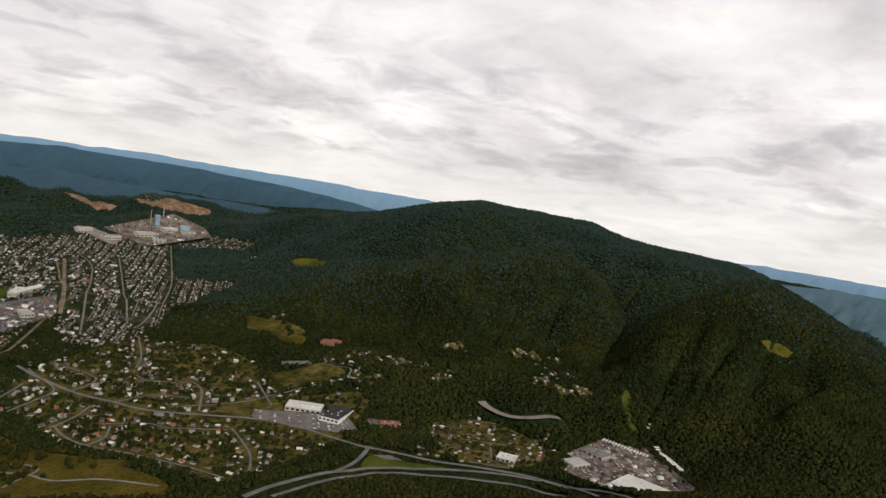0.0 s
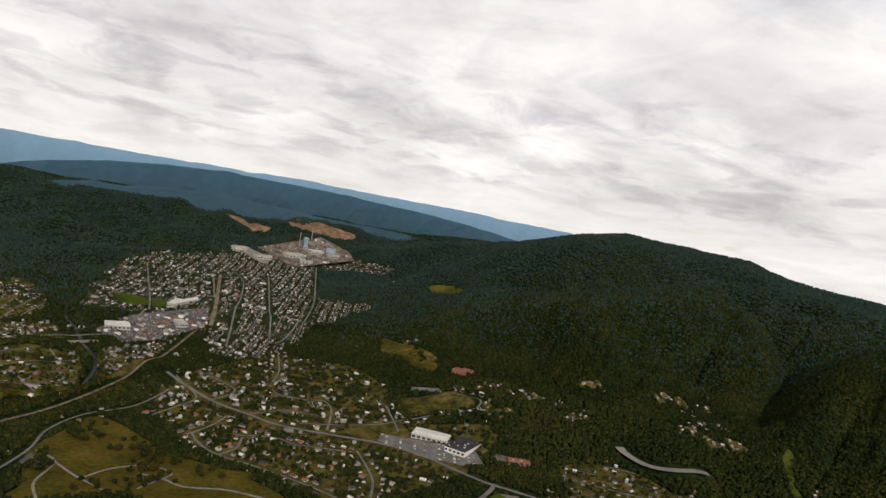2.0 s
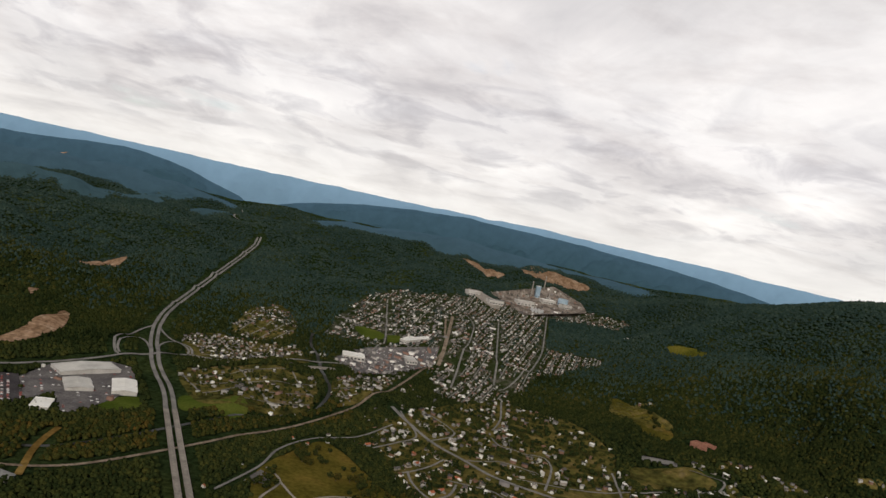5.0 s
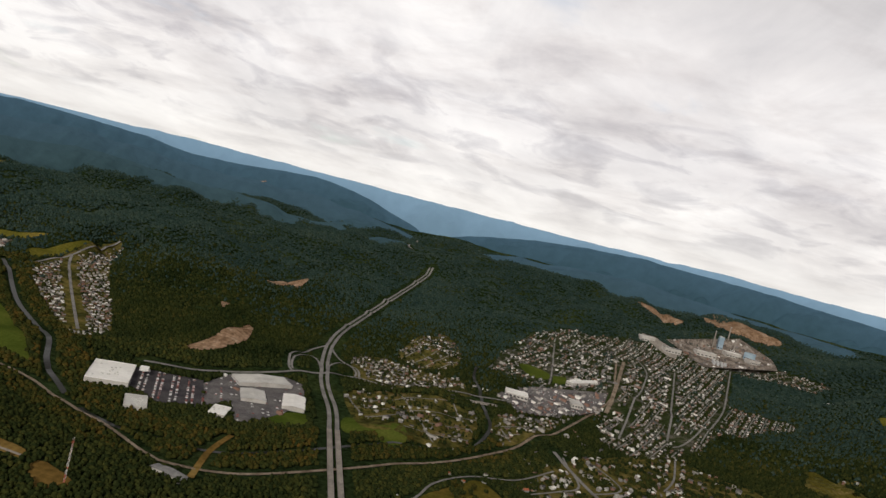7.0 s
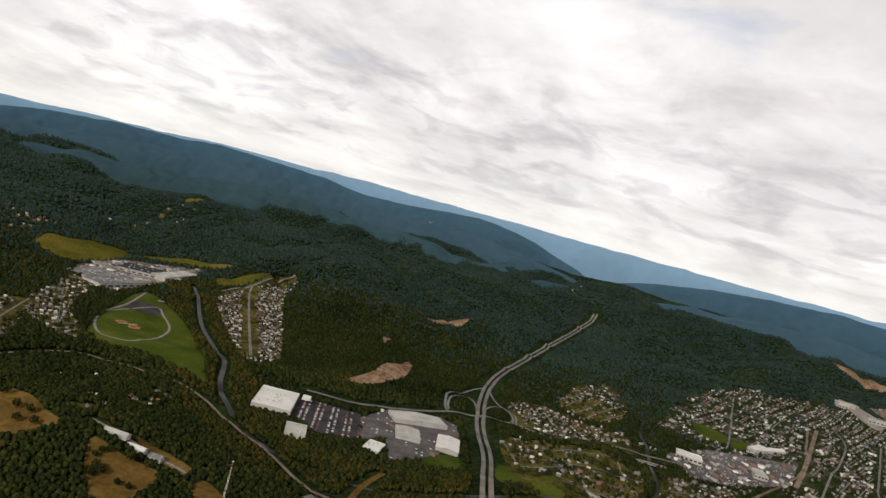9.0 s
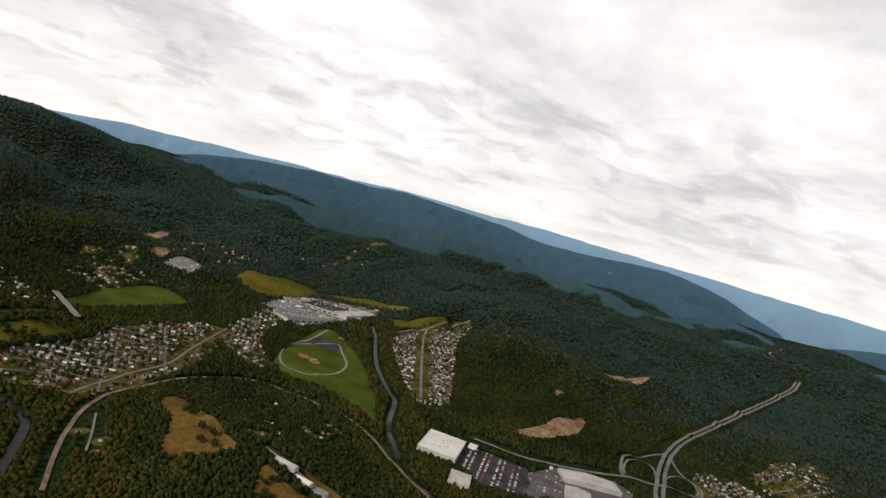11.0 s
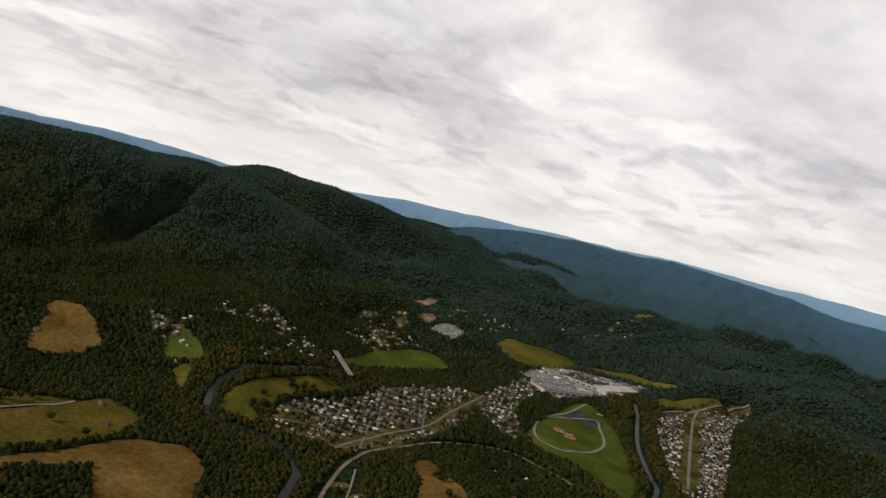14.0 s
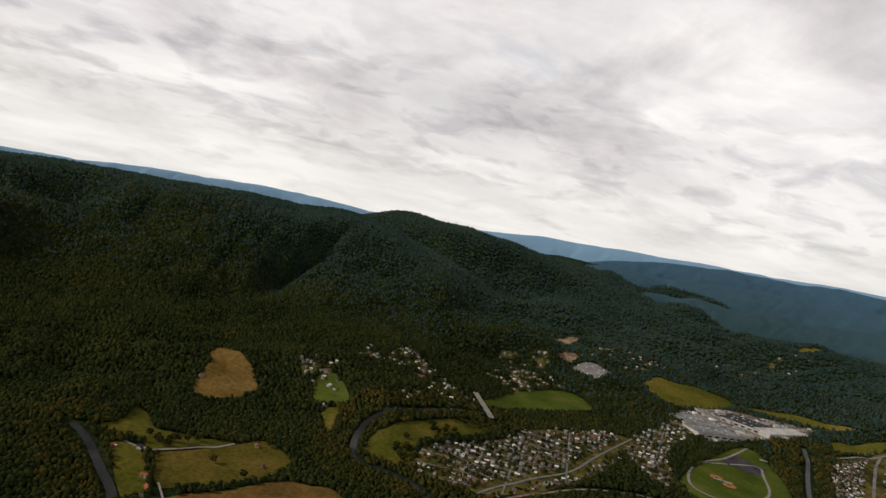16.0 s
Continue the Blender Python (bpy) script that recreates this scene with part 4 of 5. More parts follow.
ribbon("lane", LANE, 5, M["concrete"], "pale farm lane between fields", "lane", 1.8, clear=10)
ribbon("lane", RANCH_LANE, 5, M["concrete"], "pale farm lane on the hilltop", "lane", 1.8, clear=10)
ribbon("road", SUB_STREET, 7, M["street"], "wide pale street through the suburb", "street", 1.8, clear=20)

for line, wide, label in ((AVENUE_A, 5.5, "wide pale avenue through the old town"), (AVENUE_B, 5.5, "straight brownish street through the town"), (AVENUE_C, 5.5, "grey street bending round the town's edge"),
                          (AVENUE_D, 5.5, "grey town street"), (SUBURB_ROAD_N, 8, "pale road at the suburb's end"), (VILLAGE_ROAD, 5, "pale road along the village")):
    ribbon("road", line, wide, M["street"], label, "street", 2.0, clear=wide + 6)
patch("pitch", TOWN_PITCH, M["grass"], "dark green football pitch in the town", "sports pitch", 2.0, rounded=False)
patch("pitch", TOWN_OVAL, M["grass"], "green ball field beside the avenue", "sports pitch", 2.0)
patch("pavement", LOG_YARD, M["concrete"], "pale log and chip yard of the mill", "yard", 2.2)

NEAR_ROADS = (NEAR_ROAD_A, NEAR_ROAD_B, NEAR_ROAD_C, NEAR_ROAD_D, NEAR_ROAD_E, NEAR_ROAD_F, NEAR_ROAD_G, NEAR_ROAD_H, NEAR_ROAD_I, NEAR_ROAD_J, NEAR_ROAD_K, NEAR_ROAD_L, NEAR_ROAD_M)
for line in NEAR_ROADS + (PARK_ROAD,):
    ribbon("road", line, 4.5, M["street"], "pale winding residential road", "street", 2.0, clear=9)
ribbon("railway", RAIL_YARD, 12, M["ballast"], "brown rail yard beside the town centre", "railway", 2.1, clear=22)

for outline, label in ((DIRT_A, "bare tan clearing on the wooded hill"), (DIRT_B, "small bare tan cut on the hillside"), (BROWN_N, "bare tan plot under the mountain"), (BROWN_N2, "tan building plot beside houses"), (FAR_CUT, "pale far clearing on the slope")):
    patch("clearing", outline, M["soil"], label, "clearing", 3.0, 9.0)
ribbon("road", I_FAR, 9, M["street"], "far pale stretch of the motorway in the pass", "motorway", 3.0, clear=26)

# ---- settlements: streets, houses, gardens ----
HOUSES, FAR_LIST, TREES = [], [], []      # x, y, turn, size
dice = random.Random(11)


def inside(outline, x, y):
    hit = False
    for (ax, ay), (bx, by) in zip(outline, outline[1:] + outline[:1]):
        if (ay > y) != (by > y) and x < (bx - ax) * (y - ay) / (by - ay) + ax:
            hit = not hit
    return hit


def settle(outline, turn, block, lot, fill, mat, label, size=1.0, green=0.5, streets=True, far=False):
    """Streets side by side across the outline, houses along them, trees between."""
    line = [tuple(p) for p in curve_points(outline, 30.0, True)]
    base = None
    if mat != "woods":
        base = patch("pavement" if mat == "town" else "lawn", outline, M[mat], label, "gardens", 1.1, 18.0, clear=False)
        mark_polygon(SETTLED, line)
    a = radians(turn)
    ux, uy, vx, vy = math.cos(a), math.sin(a), -math.sin(a), math.cos(a)
    cx, cy = np.mean(outline, axis=0)
    reach = max(math.hypot(x - cx, y - cy) for x, y in line) + block
    k = int(reach / block) + 1
    for i in range(-k, k + 1):
        off = i * block
        run = []
        s = -reach
        while s < reach:
            x, y = cx + ux * s + vx * off, cy + uy * s + vy * off
            if inside(line, x, y) and not look_up(CLEAR, np.array([x]), np.array([y]))[0]:
                run.append((x, y))
                for side in (-1, 1):
                    d = side * size * (13 + dice.uniform(-2, 6))
                    hx, hy = x + vx * d + ux * dice.uniform(-4, 4), y + vy * d + uy * dice.uniform(-4, 4)
                    free = not look_up(CLEAR, np.array([hx]), np.array([hy]))[0]
                    if free and dice.random() < fill:
                        if mat == "woods":
                            mark_polygon(CLEAR, [(hx - 11, hy - 11), (hx + 11, hy - 11), (hx + 11, hy + 11), (hx - 11, hy + 11)])
                        (FAR_LIST if far else HOUSES).append((hx, hy, a + (0 if side > 0 else math.pi) + dice.gauss(0, 0.2) + dice.choice((0, 0, 0, math.pi / 2)), size * dice.uniform(0.85, 1.2)))
                    for _ in range(int(green + dice.random())):
                        e, f = side * dice.uniform(9, max(24, block * 0.5)), dice.uniform(-lot / 2, lot / 2)
                        TREES.append((x + vx * e + ux * f, y + vy * e + uy * f, size))
            else:
                if streets and len(run) > 2:
                    ribbon("street", (run[0], run[len(run) // 2], run[-1]), 3.6, M["street"], "narrow grey residential street", "street", 1.7)
                run = []
            s += lot
        if streets and len(run) > 2:
            ribbon("street", (run[0], run[len(run) // 2], run[-1]), 3.6, M["street"], "narrow grey residential street", "street", 1.7)
    if streets:
        for i in range(-k, k + 1):
            off = i * block * 2.1 + dice.uniform(-15, 15)
            run = []
            for j in range(int(2 * reach / 20)):
                q = j * 20 - reach
                x, y = cx + ux * off + vx * q, cy + uy * off + vy * q
                if inside(line, x, y) and not look_up(CLEAR, np.array([x]), np.array([y]))[0]:
                    run.append((x, y))
                elif len(run) > 3:
                    break
            if len(run) > 3:
                ribbon("street", (run[0], run[len(run) // 2], run[-1]), 3.6, M["street"], "narrow grey cross street", "street", 1.75)
    return base


def line_with_houses(line, lot, fill, size, green):
    """Houses and garden trees along both sides of a road."""
    p = curve_points(line, lot)
    way = np.gradient(p, axis=0)
    for (x, y), (dx, dy) in zip(p, way):
        a = math.atan2(dy, dx)
        for side in (-1, 1):
            d = side * (15 + dice.uniform(-2, 6))
            hx, hy = x - math.sin(a) * d, y + math.cos(a) * d
            if dice.random() < fill and not look_up(CLEAR, np.array([hx]), np.array([hy]))[0]:
                HOUSES.append((hx, hy, a + (0 if side > 0 else math.pi) + dice.gauss(0, 0.15), size * dice.uniform(0.85, 1.2)))
            for _ in range(int(green + dice.random())):
                e, f = side * dice.uniform(12, 40), dice.uniform(-lot / 2, lot / 2)
                TREES.append((x - math.sin(a) * e + math.cos(a) * f, y + math.cos(a) * e + math.sin(a) * f, size))


def hamlet(x, y, long, wide, turn, count):
    """A few houses in clearings of the wood, each on its lawn."""
    a = radians(turn)
    for _ in range(count * 7 // 4):
        u, v = dice.uniform(-long, long), dice.uniform(-wide, wide)
        hx, hy = x + u * math.cos(a) - v * math.sin(a), y + u * math.sin(a) + v * math.cos(a)
        if look_up(CLEAR, np.array([hx]), np.array([hy]))[0]:
            continue
        r = dice.uniform(8, 13)
        patch("lawn", [(hx + r * k * math.cos(b), hy + r * k * math.sin(b)) for b, k in ((i * 1.05, dice.uniform(0.8, 1.3)) for i in range(6))], M["lawn"], "small mown lawn round a house in the wood", "lawn", 1.1, 9.0)
        HOUSES.append((hx, hy, a + dice.choice((0, 1.57)) + dice.gauss(0, 0.2), dice.uniform(0.55, 0.75)))


for row in HAMLETS:
    hamlet(*row)
for x, y in FARM_HOUSES + SIDE_HOUSES:
    HOUSES.append((x, y, dice.uniform(0, 3.1), dice.uniform(0.7, 0.95)))
for line in NEAR_ROADS:
    line_with_houses(line, 18, 0.8, 0.88, 2.2)
line_with_houses(MAIN_ROAD[:6], 20, 0.6, 0.7, 1.5)
line_with_houses(PARK_ROAD, 18, 0.4, 0.65, 1.0)
line_with_houses(TRAILER_LANE, 12, 0.7, 0.6, 0.3)
settle(NEAR_TOWN, -35, 50, 19, 0.30, "lawn", "gardens of a leafy hillside suburb", 0.85, 2.2, False)
settle(BLOCK_E, -40, 60, 20, 0.5, "lawn", "gardens above the highway", 0.7, 1.5)
settle(BRIDGE_TOWN, 10, 36, 12, 0.8, "lawn", "gardens of the bridge suburb", 0.62, 1.2)
settle(BRIDGE_TOWN_N, 55, 44, 15, 0.6, "lawn", "gardens on the rise above the bridge suburb", 0.62, 1.2)
settle(BRIDGE_TOWN_S, 30, 56, 18, 0.55, "lawn", "gardens between road and river", 0.66, 1.8)
settle(SUBURB, 51, 33, 10.5, 0.85, "lawn", "dense small gardens of a riverside suburb", 0.6, 0.8)
settle(TOWN_SW, 60, 37, 12.5, 0.72, "lawn", "gardens of the village in the river bend", 0.66, 0.9)
settle(TOWN_MID, 50, 38, 13, 0.7, "lawn", "gardens beside the factory", 0.66, 0.9)
settle(TOWN_W, 68, 42, 12, 0.6, "town", "town blocks by the railway", 0.62, 0.9, True, True)
settle(TOWN_N, 68, 36, 11, 0.75, "town", "dense blocks of the old town", 0.62, 1.3, True, True)
settle(TOWN_E, 68, 36, 11, 0.7, "town", "dense blocks on the town's edge", 0.62, 1.5, True, True)
settle(TOWN_S, 30, 34, 12, 0.7, "lawn", "small blocks between road and railway", 0.62, 1.2, True, True)
settle(TOWN_FAR, 20, 34, 13, 0.6, "town", "far streets under the mountain", 0.62, 1.2, True, True)

HOUSES.sort(key=lambda h: math.hypot(h[0] - HUB[0], h[1] - HUB[1]))
NEAR_HOUSES, MORE = HOUSES[:300], HOUSES[300:]
FAR_LIST += MORE


def gable(bm, w, d, eave, ridge, over=0.5):
    """A pitched roof slab with overhang, ridge along x."""
    hw, hd = w / 2 + over, d / 2 + over
    drop = (ridge - eave) * over / (d / 2)
    v = [bm.verts.new(p) for p in ((-hw, -hd, eave - drop), (hw, -hd, eave - drop), (hw, hd, eave - drop), (-hw, hd, eave - drop), (-hw, 0, ridge), (hw, 0, ridge))]
    u = [bm.verts.new(p.co - Vector((0, 0, 0.25))) for p in v]
    for f in ((0, 1, 5, 4), (2, 3, 4, 5)):
        bm.faces.new([v[i] for i in f])
        bm.faces.new([u[i] for i in reversed(f)])
    for i, j in ((0, 1), (1, 5), (5, 2), (2, 3), (3, 4), (4, 0)):
        bm.faces.new((v[j], v[i], u[i], u[j]))


def house_body(bm, w, d, eave, ridge):
    low = [bm.verts.new((x, y, -2.5)) for x, y in ((-w / 2, -d / 2), (w / 2, -d / 2), (w / 2, d / 2), (-w / 2, d / 2))]
    top = [bm.verts.new((v.co.x, v.co.y, eave)) for v in low]
    peak = [bm.verts.new((-w / 2, 0, ridge - 0.3)), bm.verts.new((w / 2, 0, ridge - 0.3))]
    bm.faces.new((low[0], low[1], top[1], top[0]))
    bm.faces.new((low[2], low[3], top[3], top[2]))
    bm.faces.new((low[1], low[2], top[2], peak[1], top[1]))
    bm.faces.new((low[3], low[0], top[0], peak[0], top[3]))


def house_model(w, d, storeys, wing, label):
    root = new("house")
    eave = 2.8 * storeys + 0.4
    ridge = eave + d * 0.28
    bm = bmesh.new()
    house_body(bm, w, d, eave, ridge)
    if wing:
        box(bm, w * 0.3, -d / 2 - 2.2, -2.5, w * 0.36, 4.6, 5.2)
    part("wall", bm, M["walls"], root)
    bm = bmesh.new()
    gable(bm, w, d, eave, ridge)
    roof = part("roof", bm, M["roofs"], root)
    if wing:
        bm = bmesh.new()
        box(bm, w * 0.3, -d / 2 - 2.4, 2.7, w * 0.40, 5.0, 0.25)
        part("porch_roof", bm, M["roofs"], root)
    bm = bmesh.new()
    box(bm, -w * 0.28, d * 0.12, ridge - 1.6, 0.9, 0.7, 2.4)
    part("chimney", bm, M["brick"], roof)
    for s in (-0.28, 0.05):
        for k in range(storeys):
            bm = bmesh.new()
            box(bm, w * s, -d / 2 - 0.03, 1.0 + 2.8 * k, 1.4, 0.1, 1.3)
            part("window", bm, M["glass"], root)
    bm = bmesh.new()
    box(bm, w * -0.1, -d / 2 - 0.03, 0.1, 1.0, 0.12, 2.05)
    part("door", bm, M["trunk"], root)
    return tagged(root, label, "house", "houses of the valley")


models = [house_model(13, 8.5, 1, True, "one-storey house with a shingled gable roof and porch"), house_model(11, 8, 2, True, "two-storey house with clapboard walls and porch"),
          house_model(15, 9, 1, False, "long low ranch house with a gable roof"), house_model(9, 9, 2, False, "compact two-storey house with a steep roof")]
for i, (x, y, turn, size) in enumerate(NEAR_HOUSES):
    z = float(height(x, y)) + 1.2
    m = Matrix.Translation((x, y, z)) @ Matrix.Rotation(turn, 4, "Z") @ Matrix.Scale(0.84 * size, 4)
    if i < len(models):
        models[i].matrix_basis = m
    else:
        ob = copy_thing(models[dice.choice((0, 0, 1, 2, 2, 3))], m)
        ob.matrix_basis = m


def many_houses():
    """The houses past counting, joined: walls, gable ends and pitched roofs."""
    a = np.array(FAR_LIST)
    n = len(a)
    rng = np.random.RandomState(5)
    w, d = a[:, 3] * rng.uniform(8, 13, n), a[:, 3] * rng.uniform(6.5, 9, n)
    storeys = rng.choice((1, 2, 2), n)
    eave = (2.6 * storeys + 0.4) * a[:, 3]
    ridge = eave + d * rng.uniform(0.2, 0.36, n)
    z = height(a[:, 0], a[:, 1]) + 1.2
    c, s = np.cos(a[:, 2]), np.sin(a[:, 2])

    def place(lx, ly, lz):
        return np.stack([a[:, 0] + lx * c - ly * s, a[:, 1] + lx * s + ly * c, z + lz], -1)

    hw, hd, zero = w / 2, d / 2, np.zeros(n)
    walls = np.stack([place(-hw, -hd, zero - 3), place(hw, -hd, zero - 3), place(hw, hd, zero - 3), place(-hw, hd, zero - 3), place(-hw, -hd, eave), place(hw, -hd, eave),
                      place(hw, hd, eave), place(-hw, hd, eave), place(-hw, zero, ridge - 0.2), place(hw, zero, ridge - 0.2)], 1)
    tri = np.array(((0, 1, 5), (0, 5, 4), (2, 3, 7), (2, 7, 6), (1, 2, 6), (1, 6, 5), (5, 6, 9), (3, 0, 4), (3, 4, 7), (7, 4, 8)))
    ob = new("house_walls", bulk_mesh("house_walls", walls.reshape(-1, 3), (tri[None] + 10 * np.arange(n)[:, None, None]).reshape(-1, 3), M["walls_far"]))
    tagged(ob, "pale siding and brick walls of the town's many houses", "houses", kind="stuff")
    ow, od = hw + 0.5, hd + 0.5
    low = eave - (ridge - eave) * 0.5 / hd
    roof = np.stack([place(-ow, -od, low), place(ow, -od, low), place(ow, od, low), place(-ow, od, low), place(-ow, zero, ridge), place(ow, zero, ridge)], 1)
    tri = np.array(((0, 1, 5), (0, 5, 4), (2, 3, 4), (2, 4, 5)))
    ob = new("house_roofs", bulk_mesh("house_roofs", roof.reshape(-1, 3), (tri[None] + 6 * np.arange(n)[:, None, None]).reshape(-1, 3), M["roofs_far"]))
    tagged(ob, "grey, brown and white roofs of the town's many houses", "houses", kind="stuff")


many_houses()

# ---- large buildings ----
BUILT = np.zeros((NX, NY), bool)


def quad(outline):
    """Centre, turn, length and width of a four-sided footprint."""
    p = np.array(outline, float)
    mid = p.mean(0)
    mark_polygon(CLEAR, mid + (p - mid) * 1.15)
    mark_polygon(BUILT, mid + (p - mid) * 1.3)
    long = (p[1] - p[0] + p[2] - p[3]) / 2
    wide = (p[3] - p[0] + p[2] - p[1]) / 2
    return (*p.mean(0), math.atan2(long[1], long[0]), float(np.hypot(*long)), float(np.hypot(*wide)))


def hall(name, outline, tall, roof, wall, label, category, units=6, bays=0, parapet=True, grow=1.0):
    """A large flat-roofed building: walls, roof deck, parapet, roof units, glazed bays."""
    x, y, turn, long, wide = quad(outline)
    long, wide = long * grow, wide * grow
    root = new(name)
    root.matrix_basis = Matrix.Translation((x, y, float(height(x, y)) + 1.3)) @ Matrix.Rotation(turn, 4, "Z")
    bm = bmesh.new()
    box(bm, 0, 0, -4, long, wide, tall + 4)
    part("wall", bm, M[wall], root)
    bm = bmesh.new()
    box(bm, 0, 0, tall + 0.01, long - 0.8, wide - 0.8, 0.3)
    part("roof", bm, M[roof], root)
    if parapet:
        for px, py, sx, sy in ((0, wide / 2 - 0.2, long, 0.4), (0, -wide / 2 + 0.2, long, 0.4), (long / 2 - 0.2, 0, 0.4, wide - 0.82), (-long / 2 + 0.2, 0, 0.4, wide - 0.82)):
            bm = bmesh.new()
            box(bm, px, py, tall + 0.02, sx, sy, 1.1)
            part("parapet", bm, M[roof], root)
    d = random.Random(len(label))
    for _ in range(units):
        bm = bmesh.new()
        box(bm, d.uniform(-0.42, 0.42) * long, d.uniform(-0.4, 0.4) * wide, tall + 0.3, d.uniform(2, 5), d.uniform(2, 4), d.uniform(0.9, 1.6))
        part("roof_unit", bm, M["pale_roof"], root)
    for i in range(bays):
        bm = bmesh.new()
        box(bm, (i + 0.5) / bays * long - long / 2, -wide / 2 - 0.05, 0.3, long / bays * 0.6, 0.2, min(4.0, tall * 0.6))
        part("window", bm, M["glass"], root)
    return tagged(root, label, category)


def shed(outline, tall, roof, label, ridge=3.0):
    """A long pitched-roof warehouse with doors."""
    x, y, turn, long, wide = quad(outline)
    root = new("warehouse")
    root.matrix_basis = Matrix.Translation((x, y, float(height(x, y)) + 1.3)) @ Matrix.Rotation(turn, 4, "Z")
    bm = bmesh.new()
    house_body(bm, long, wide, tall, tall + ridge)
    part("wall", bm, M["cladding"], root)
    bm = bmesh.new()
    gable(bm, long, wide, tall, tall + ridge, 0.8)
    part("roof", bm, M[roof], root)
    for i in range(5):
        bm = bmesh.new()
        box(bm, (i - 2) * long / 6, -wide / 2 - 0.06, 0, 4, 0.2, 4)
        part("door", bm, M["steel"], root)
    return tagged(root, label, "warehouse")


store = hall("box_store", BOX_STORE, 8.5, "white_roof", "cladding", "huge white flat-roofed retail store beside its car park", "store", 14, 8)
bm = bmesh.new()
box(bm, 40, -52, 8.4, 26, 16, 2.4)
part("entrance_block", bm, M["white_roof"], store)
hall("plaza", PLAZA, 6.5, "pale_roof", "cladding", "pale flat-roofed shop building by the river trees", "store", 10, 6)
shed(WHS_A, 7, "pale_roof", "long pale metal-roofed warehouse near the interchange", 4)
shed(WHS_B, 6, "pale_roof", "grey metal-roofed warehouse in the asphalt yard", 2.5)
shed(WHS_C, 6.5, "white_roof", "white ridged warehouse on a lawn beside the motorway", 3)
shed(RIVER_SHEDS, 4.5, "grey_roof", "long grey shed among the riverside trees", 2.0)
hall("shop", WHS_D, 5.5, "white_roof", "cladding", "small white-roofed shop on the car park's edge", "store", 4, 3)

strip = hall("shopping_strip", STRIP_MALL, 7, "white_roof", "cladding", "white shopping strip with stepped roof sections", "store", 4, 7)
for i in range(6):
    bm = bmesh.new()
    box(bm, (i - 2.5) * 12, 6, 7.2, 9, 24, 2.2)
    part("roof_step", bm, M["white_roof"], strip)
hall("supermarket", STRIP_B, 7, "dark_roof", "white_roof", "supermarket with white walls and dark roof panels", "store", 6, 5)
hall("inn", POND_BLDG, 5, "brick", "brick", "low brown-roofed building beside a pond", "building", 2, 4)
hall("shop", BIZ_A, 6, "white_roof", "cladding", "white-roofed roadside business hall", "store", 3, 4)
hall("shop", BIZ_B, 6, "pale_roof", "cladding", "pale metal-roofed workshop in the business strip", "workshop", 3, 4)
hall("shop", BIZ_C, 6, "white_roof", "brick", "brick business building with a white roof", "store", 3, 4)
hall("shop", BIZ_D, 6, "grey_roof", "cladding", "long grey-roofed workshop in the business strip", "workshop", 3, 4)
hall("long_hall", LONG_HALL, 8, "white_roof", "cladding", "long white-roofed hall beside the tracks", "warehouse", 5, 6)
hall("depot", PALE_HALL, 8, "pale_roof", "cladding", "pale flat-roofed depot beside a dark lot", "warehouse", 5, 4)
hall("school", WHITE_A, 9, "white_roof", "cladding", "white-roofed school block by the pitch", "school", 3, 4)
hall("school", WHITE_B, 11, "white_roof", "cladding", "taller white-roofed school block by the pitch", "school", 3, 4)
ex, ey = np.mean(EDGE_BLDG, axis=0)
for i in range(6):
    bx, by = ex + (i % 3 - 1) * 30 + 9 * (i // 3), ey + (i // 3 - 0.5) * 44 + 7 * (i % 3)
    hall("apartment_block", [(bx - 11, by - 5), (bx + 11, by - 7), (bx + 12, by + 5), (bx - 10, by + 7)], 7, "pale_roof", "cladding", "pale apartment block at the forest edge", "building", 2, 5)
motel = hall("motel", MOTEL, 8, "brick", "brick", "red-brick complex among dark trees", "building", 0, 6, False, 0.5)
for i in (-1, 1):
    bm = bmesh.new()
    box(bm, i * 24, -14, -3, 13, 30, 12)
    part("wing", bm, M["brick"], motel)

for row, label in ((TRUCK_ROW, "pale parked lorry trailer in a row"), (TRUCK_ROW_B, "grey parked lorry trailer in a long row")):
    x, y, turn, long, wide = quad(row)
    count = int(long / 7)
    first = None
    for i in range(count):
        o = (i + 0.5) / count * long - long / 2
        m = Matrix.Translation((x + o * math.cos(turn), y + o * math.sin(turn), float(height(x + o * math.cos(turn), y + o * math.sin(turn))) + 1.6)) @ Matrix.Rotation(turn + 1.5708 + 0.1, 4, "Z")
        if first is None:
            first = new("trailer")
            bm = bmesh.new()
            box(bm, 0, 0, 1.1, 12, 2.6, 2.9)
            part("body", bm, M["white_roof"], first)
            for wx in (-4.6, -3.2, 4.4):
                for wy in (-1.0, 1.0):
                    bm = bmesh.new()
                    bmesh.ops.create_cone(bm, cap_ends=True, segments=10, radius1=0.5, radius2=0.5, depth=0.4, matrix=Matrix.Translation((wx, wy, 0.55)) @ Matrix.Rotation(1.5708, 4, "X"))
                    part("wheel", bm, M["dark_roof"], first)
            tagged(first, label, "trailer", "trailers in the yard")
            first.matrix_basis = m
        else:
            copy_thing(first, m)

